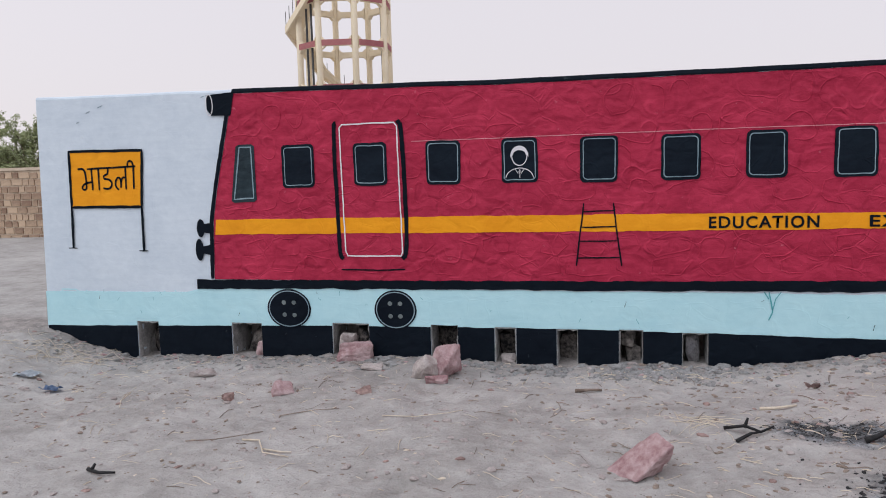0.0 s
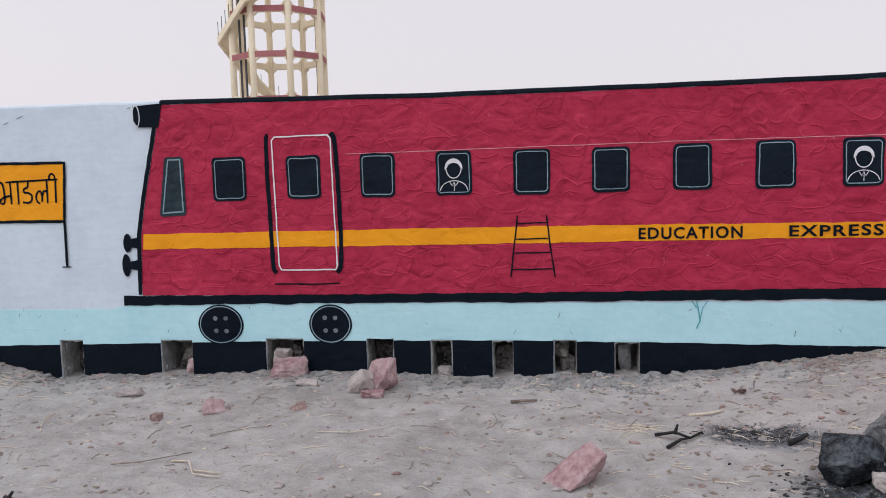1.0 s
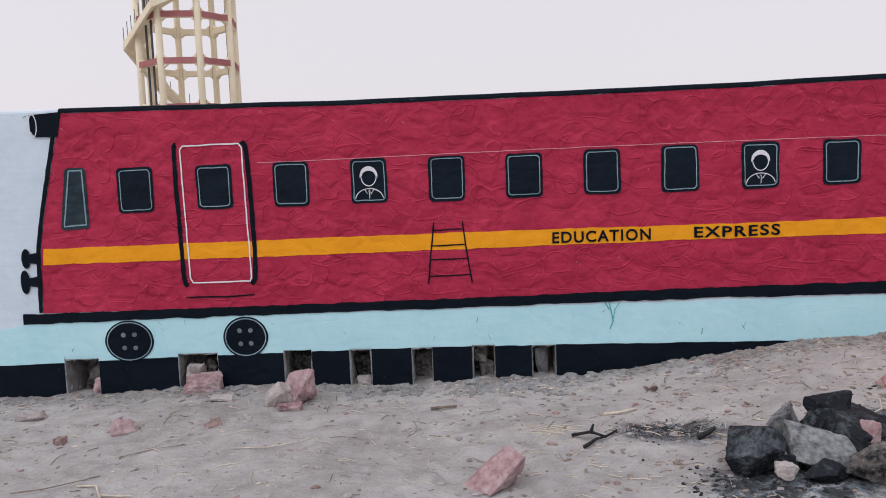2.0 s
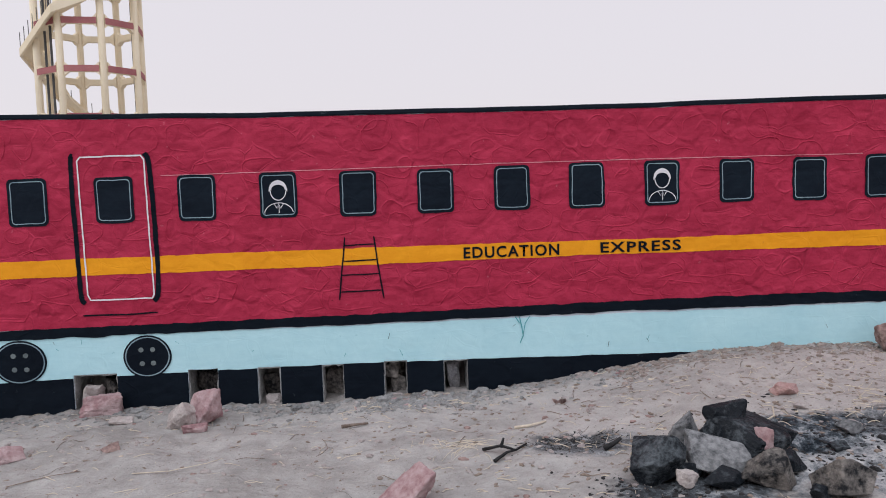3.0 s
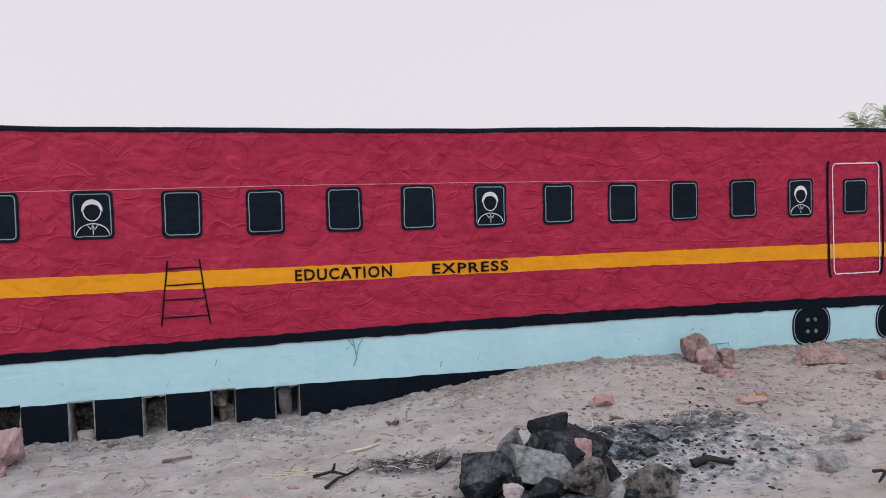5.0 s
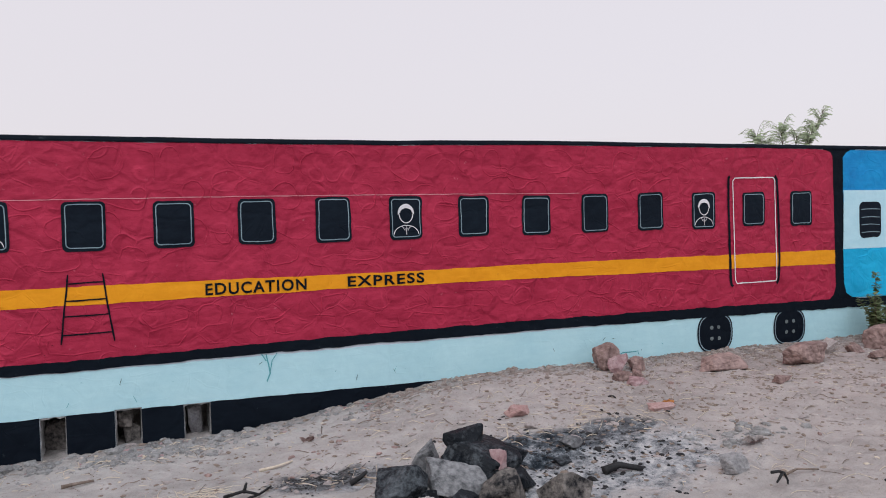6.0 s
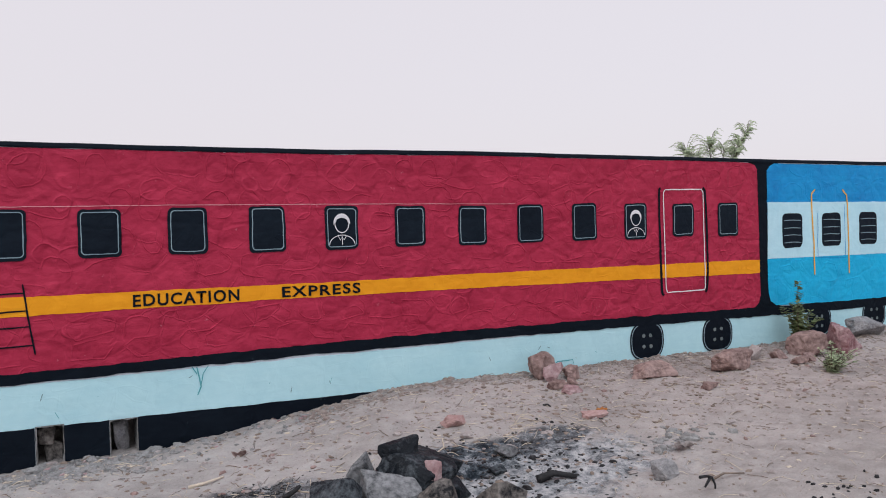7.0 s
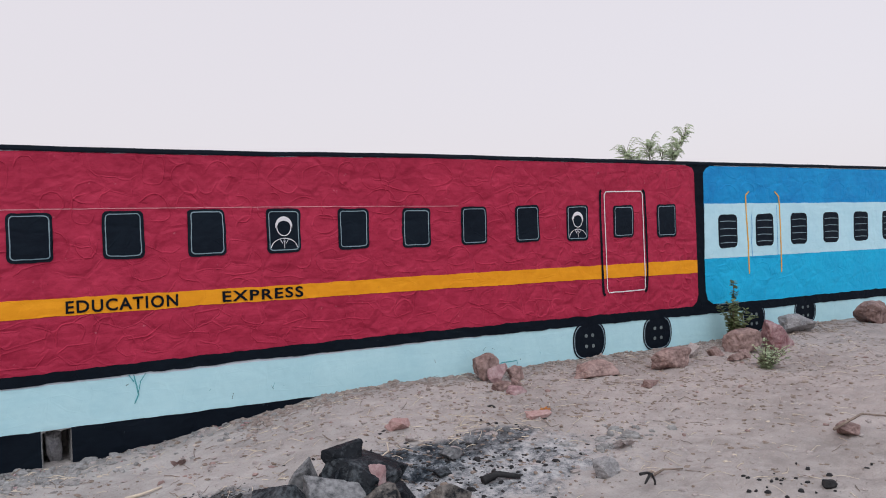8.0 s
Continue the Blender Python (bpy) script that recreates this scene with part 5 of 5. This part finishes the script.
stick("bent black root hook standing in sand", [(3.50, -2.62, 0.085), (3.55, -2.62, 0.08), (3.585, -2.62, 0.06), (3.597, -2.63, 0.02), (3.597, -2.63, -0.01)], 0.009, M_CHAR, arms=([(3.575, -2.62, 0.066), (3.54, -2.63, 0.045), (3.52, -2.635, 0.03)],))
stick("peeled brown stick lying beside a black root", [(3.64, -2.56, 0.02), (3.74, -2.55, 0.03), (3.86, -2.58, 0.012)], 0.008, M_TWIG)
stick("dark stick lying across a brown stone", [(4.9, -2.8, 0.09), (5.15, -2.82, 0.10), (5.6, -2.9, 0.03)], 0.009, M_TWIG)
stick("curved bleached twig by the fireplace", [(1.70, -1.62, 0.02), (1.76, -1.58, 0.04), (1.66, -1.45, 0.02)], 0.007, M_STRAW)
stick("curved bleached twig behind the fireplace", [(2.4, -1.5, 0.03), (2.5, -1.48, 0.02), (2.6, -1.42, 0.03), (2.62, -1.36, 0.06)], 0.007, M_STRAW)
stick("pinkish peeled stick on the sand", [(1.16, -0.98, 0.01), (1.25, -0.99, 0.015), (1.36, -0.98, 0.01)], 0.012, M_STRAW)


def scrap(label, x, y, w, d, mat, seed):
    """A crumpled flake of litter."""
    rng = random.Random(seed)
    bm = bmesh.new()
    n = 5
    grid = [[bm.verts.new((x + w * (i / n - 0.5), y + d * (j / n - 0.5), ground_height(x, y) + 0.012 + rng.uniform(0, 0.03))) for j in range(n + 1)] for i in range(n + 1)]
    for i in range(n):
        for j in range(n):
            bm.faces.new((grid[i][j], grid[i + 1][j], grid[i + 1][j + 1], grid[i][j + 1]))
    bmesh.ops.solidify(bm, geom=bm.faces[:], thickness=0.003)
    return tagged(finish("litter_scrap", bm, mat), label, "litter")


scrap("crumpled greyish plastic scrap on the sand", -4.02, -0.9, 0.18, 0.12, M_PLASTIC, 1)
scrap("crumpled faded blue plastic scrap on the sand", -3.63, -1.12, 0.14, 0.09, M_BLUEPLASTIC, 2)
scrap("crumpled orange wrapper on the sand", 3.88, -1.3, 0.07, 0.05, M_ORANGESCRAP, 3)
scrap("white paper scrap on the sand", 3.87, -2.1, 0.12, 0.07, M_PALE, 4)
scrap("brown pottery shard on the sand", 1.52, -0.62, 0.09, 0.05, M_RUST, 5)

# ---- plants by the wall foot ----
def weed(label, x, y, stems, height, leaf, mat, seed, lean=0.2):
    rng = random.Random(seed)
    ob = tagged(new("weed"), label, "plant")
    z = ground_height(x, y)
    for s in range(stems):
        bm, lv = bmesh.new(), bmesh.new()
        h = height * (1.0 if s == 0 else rng.uniform(0.35, 0.75))
        dx, dy = (0.0, 0.0) if s == 0 else (rng.uniform(-0.6 * lean, 1.6 * lean), rng.uniform(-lean, lean))
        pts = [Vector((x + dx * k * k, y + dy * k * k, z - 0.03 + h * k)) for k in (0, 0.3, 0.6, 1.0)]
        tube(bm, pts, [0.008, 0.006, 0.005, 0.002], 5)
        part("stem", bm, M_BARK, ob)
        for k in range(int(80 * h / 0.4)):
            q = rng.uniform(0.12, 1.0)
            i = min(2, int(q * 3))
            p = pts[i].lerp(pts[i + 1], q * 3 - i)
            a = rng.uniform(0, 2 * math.pi)
            u = Vector((math.cos(a), math.sin(a), rng.uniform(-0.2, 0.6))).normalized()
            w = u.cross(Vector((0, 0, 1))).normalized()
            ln = leaf * rng.uniform(0.6, 1.3) * (1.15 - 0.5 * q)
            ridge = p + u * ln * 0.5 + Vector((0, 0, 0.006))
            lv.faces.new([lv.verts.new(v) for v in (p, p + u * ln * 0.5 - w * ln * 0.36, p + u * ln, ridge)])
            lv.faces.new([lv.verts.new(v) for v in (p, ridge, p + u * ln, p + u * ln * 0.5 + w * ln * 0.36)])
        part("leaves", lv, mat, ob)
    return ob


weed("leafy green weed with one tall stalk beside stones", 7.12, -0.26, 16, 0.68, 0.075, M_LEAF_DARK, 1, 0.16)
weed("low green weed tuft growing between stones", 6.30, -1.26, 34, 0.30, 0.045, M_LEAF, 2, 0.13)

# ---- grit, chips, straw and charcoal ----
def scatter(name, label, count, where, make, mat, seed):
    rng = random.Random(seed)
    verts, faces = [], []
    for _ in range(count):
        x, y = where(rng)
        make(rng, x, y, ground_height(x, y), verts, faces)
    me = bpy.data.meshes.new(name)
    me.from_pydata(verts, [], faces)
    me.materials.append(mat)
    return tagged(new(name, me), label, "debris", kind="stuff")


def chip(lo, hi, flat=0.45):
    def make(rng, x, y, z, verts, faces):
        s = lo + (hi - lo) * rng.random() ** 2.5
        a0, n, k = rng.uniform(0, 6.28), rng.choice((4, 5, 6)), len(verts)
        st = rng.uniform(0.6, 1.5)
        hgt = s * flat * rng.uniform(0.5, 1.3)
        for zz, sc in ((-0.3 * hgt, 1.0), (hgt * 0.5, 0.95), (hgt, 0.55)):
            for i in range(n):
                r = s * sc * rng.uniform(0.75, 1.15)
                a = a0 + 6.283 * i / n
                u, w = r * math.cos(a) * st, r * math.sin(a) / st
                verts.append((x + u * math.cos(a0) - w * math.sin(a0), y + u * math.sin(a0) + w * math.cos(a0), z + zz + 0.2 * hgt * rng.uniform(-1, 1)))
        for q in range(2):
            for i in range(n):
                j = (i + 1) % n
                faces.append((k + q * n + i, k + q * n + j, k + (q + 1) * n + j, k + (q + 1) * n + i))
        faces.append(tuple(k + 2 * n + i for i in range(n)))
    return make


def blade(lo, hi, thick):
    def make(rng, x, y, z, verts, faces):
        ln, a, bend = rng.uniform(lo, hi), rng.uniform(0, 6.28), rng.uniform(-0.6, 0.6)
        k, r = len(verts), thick * rng.uniform(0.6, 1.5)
        px, py = x, y
        for i in range(4):
            aa = a + bend * i / 3
            zz = ground_height(px, py) + r * 0.8 + (0.02 * ln / 0.2 * rng.random() if i in (1, 2) else 0)
            for ca, cb in ((1, 0), (-0.5, 0.87), (-0.5, -0.87)):
                verts.append((px - math.sin(aa) * r * cb, py + math.cos(aa) * r * cb, zz + r * ca))
            px, py = px + math.cos(aa) * ln / 3, py + math.sin(aa) * ln / 3
        for i in range(3):
            for j in range(3):
                faces.append((k + i * 3 + j, k + i * 3 + (j + 1) % 3, k + (i + 1) * 3 + (j + 1) % 3, k + (i + 1) * 3 + j))
    return make


def anywhere(rng):
    while True:
        x, y = rng.uniform(-5.5, 8.5), -4.0 * rng.random() ** 1.1 - 0.03
        if ((x - 2.6) / 0.95) ** 2 + ((y + 1.85) / 0.5) ** 2 > 1:
            return x, y


def at_foot(rng):
    return rng.uniform(-4.5, 2.3), -min(0.9, abs(rng.gauss(0, 0.20))) - 0.02


def at_foot_beyond(rng):
    return rng.uniform(2.0, 9.0), -min(0.9, abs(rng.gauss(0, 0.20))) - 0.02


def round_spot(cx, cy, sx, sy):
    return lambda rng: (rng.gauss(cx, sx), min(-0.05, rng.gauss(cy, sy)))


scatter("pebbles", "scattered pinkish and pale pebbles on sand", 2600, anywhere, chip(0.003, 0.030), M_PALE, 1)
scatter("pebbles", "scattered red-brown stone chips on sand", 420, anywhere, chip(0.004, 0.028), M_RUST, 2)
scatter("dark_chips", "scattered dark bits of bark and dung", 3400, anywhere, chip(0.003, 0.018, 0.3), M_TWIG, 3)
scatter("rubble", "plaster crumbs and stone chips along the wall foot", 1500, at_foot, chip(0.003, 0.026), M_CEMENT, 4)
scatter("earth_crumbs", "brown earth crumbs banked against the wall foot", 2600, at_foot_beyond, chip(0.003, 0.026, 0.6), M_EARTH, 24)
scatter("dry_twigs", "dry grass stalks along the wall foot", 380, at_foot_beyond, blade(0.02, 0.12, 0.0016), M_TWIG, 25)
scatter("rubble", "pinkish stone chips along the wall foot", 120, at_foot, chip(0.004, 0.030), M_PINK, 5)
scatter("dry_straw", "bleached straw and grass stalks on sand", 1300, anywhere, blade(0.02, 0.13, 0.0018), M_STRAW, 6)
scatter("dry_twigs", "thin brown twigs scattered on sand", 380, anywhere, blade(0.015, 0.17, 0.0018), M_TWIG, 7)
scatter("straw_tuft", "small heap of bleached straw on sand", 32, round_spot(0.80, -1.22, 0.07, 0.04), blade(0.06, 0.18, 0.0016), M_STRAW, 8)
scatter("straw_tuft", "dry grass heap by the end of the wall", 110, round_spot(-4.15, -0.35, 0.22, 0.14), blade(0.06, 0.26, 0.0016), M_STRAW, 9)
scatter("charcoal_bits", "charcoal crumbs in and around the ash", 800, round_spot(2.78, -1.75, 0.42, 0.26), chip(0.003, 0.017), M_CHAR, 10)
scatter("charcoal_bits", "charcoal crumbs in front of the fireplace", 420, round_spot(1.78, -2.1, 0.25, 0.16), chip(0.003, 0.017), M_CHAR, 11)
scatter("burnt_twigs", "heap of blackened twigs on sand", 90, round_spot(1.45, -1.33, 0.13, 0.08), blade(0.02, 0.07, 0.0014), M_CHAR, 12)
scatter("charcoal_bits", "black droppings scattered on sand", 40, round_spot(4.0, -3.1, 0.25, 0.12), chip(0.008, 0.018, 0.8), M_CHAR, 13)
scatter("charcoal_bits", "charcoal dust on the sand beside burnt twigs", 500, round_spot(1.47, -1.33, 0.16, 0.10), chip(0.002, 0.008), M_CHAR, 14)
scatter("wood_chips", "pale wood chips and bark flakes on sand", 600, anywhere, chip(0.004, 0.022, 0.2), M_STRAW, 15)
scatter("pebbles", "whitish stone chips among the litter near the wall", 800, round_spot(4.6, -0.9, 2.0, 0.6), chip(0.004, 0.030, 0.35), M_PALE, 16)
scatter("dry_twigs", "brown bits of twig littered near the wall", 220, round_spot(3.6, -0.9, 2.0, 0.6), blade(0.015, 0.13, 0.0020), M_TWIG, 17)
scatter("dark_chips", "dark crumbs of bark and dung littered by the wall", 3600, round_spot(4.8, -1.1, 2.2, 0.8), chip(0.003, 0.022, 0.4), M_TWIG, 18)
scatter("dry_straw", "bleached straw littered near the fireplace", 220, round_spot(3.2, -1.1, 1.5, 0.5), blade(0.02, 0.10, 0.0018), M_STRAW, 19)
scatter("straw_tuft", "small heap of straw and twigs on sand", 40, round_spot(3.35, -1.28, 0.22, 0.10), blade(0.05, 0.16, 0.0018), M_STRAW, 20)
scatter("rubble", "grey ash lumps and pale stone chips on sand", 60, round_spot(3.95, -1.95, 0.16, 0.08), chip(0.008, 0.045, 0.6), M_CEMENT, 21)
scatter("charcoal_bits", "larger charcoal lumps in the ash", 80, round_spot(2.95, -1.75, 0.42, 0.26), chip(0.006, 0.030, 0.6), M_CHAR, 22)
scatter("rubble", "broken plaster lumps along the wall foot", 100, lambda rng: (rng.uniform(-1.6, 1.6), -abs(rng.gauss(0.06, 0.12)) - 0.03), chip(0.012, 0.055, 0.5), M_CEMENT, 23)
scatter("rubble", "loose heap of grey plaster crumbs below the wall", 260, round_spot(0.55, -0.30, 0.26, 0.08), chip(0.006, 0.034, 0.6), M_CEMENT, 26)
scatter("dry_straw", "dry grass and leaf litter below the wall", 70, round_spot(0.50, -0.30, 0.24, 0.07), blade(0.03, 0.11, 0.0022), M_STRAW, 27)
scatter("dry_twigs", "sparse dry stalks standing by the wall foot", 160, round_spot(8.2, -0.35, 0.7, 0.16), blade(0.03, 0.2, 0.0020), M_TWIG, 28)
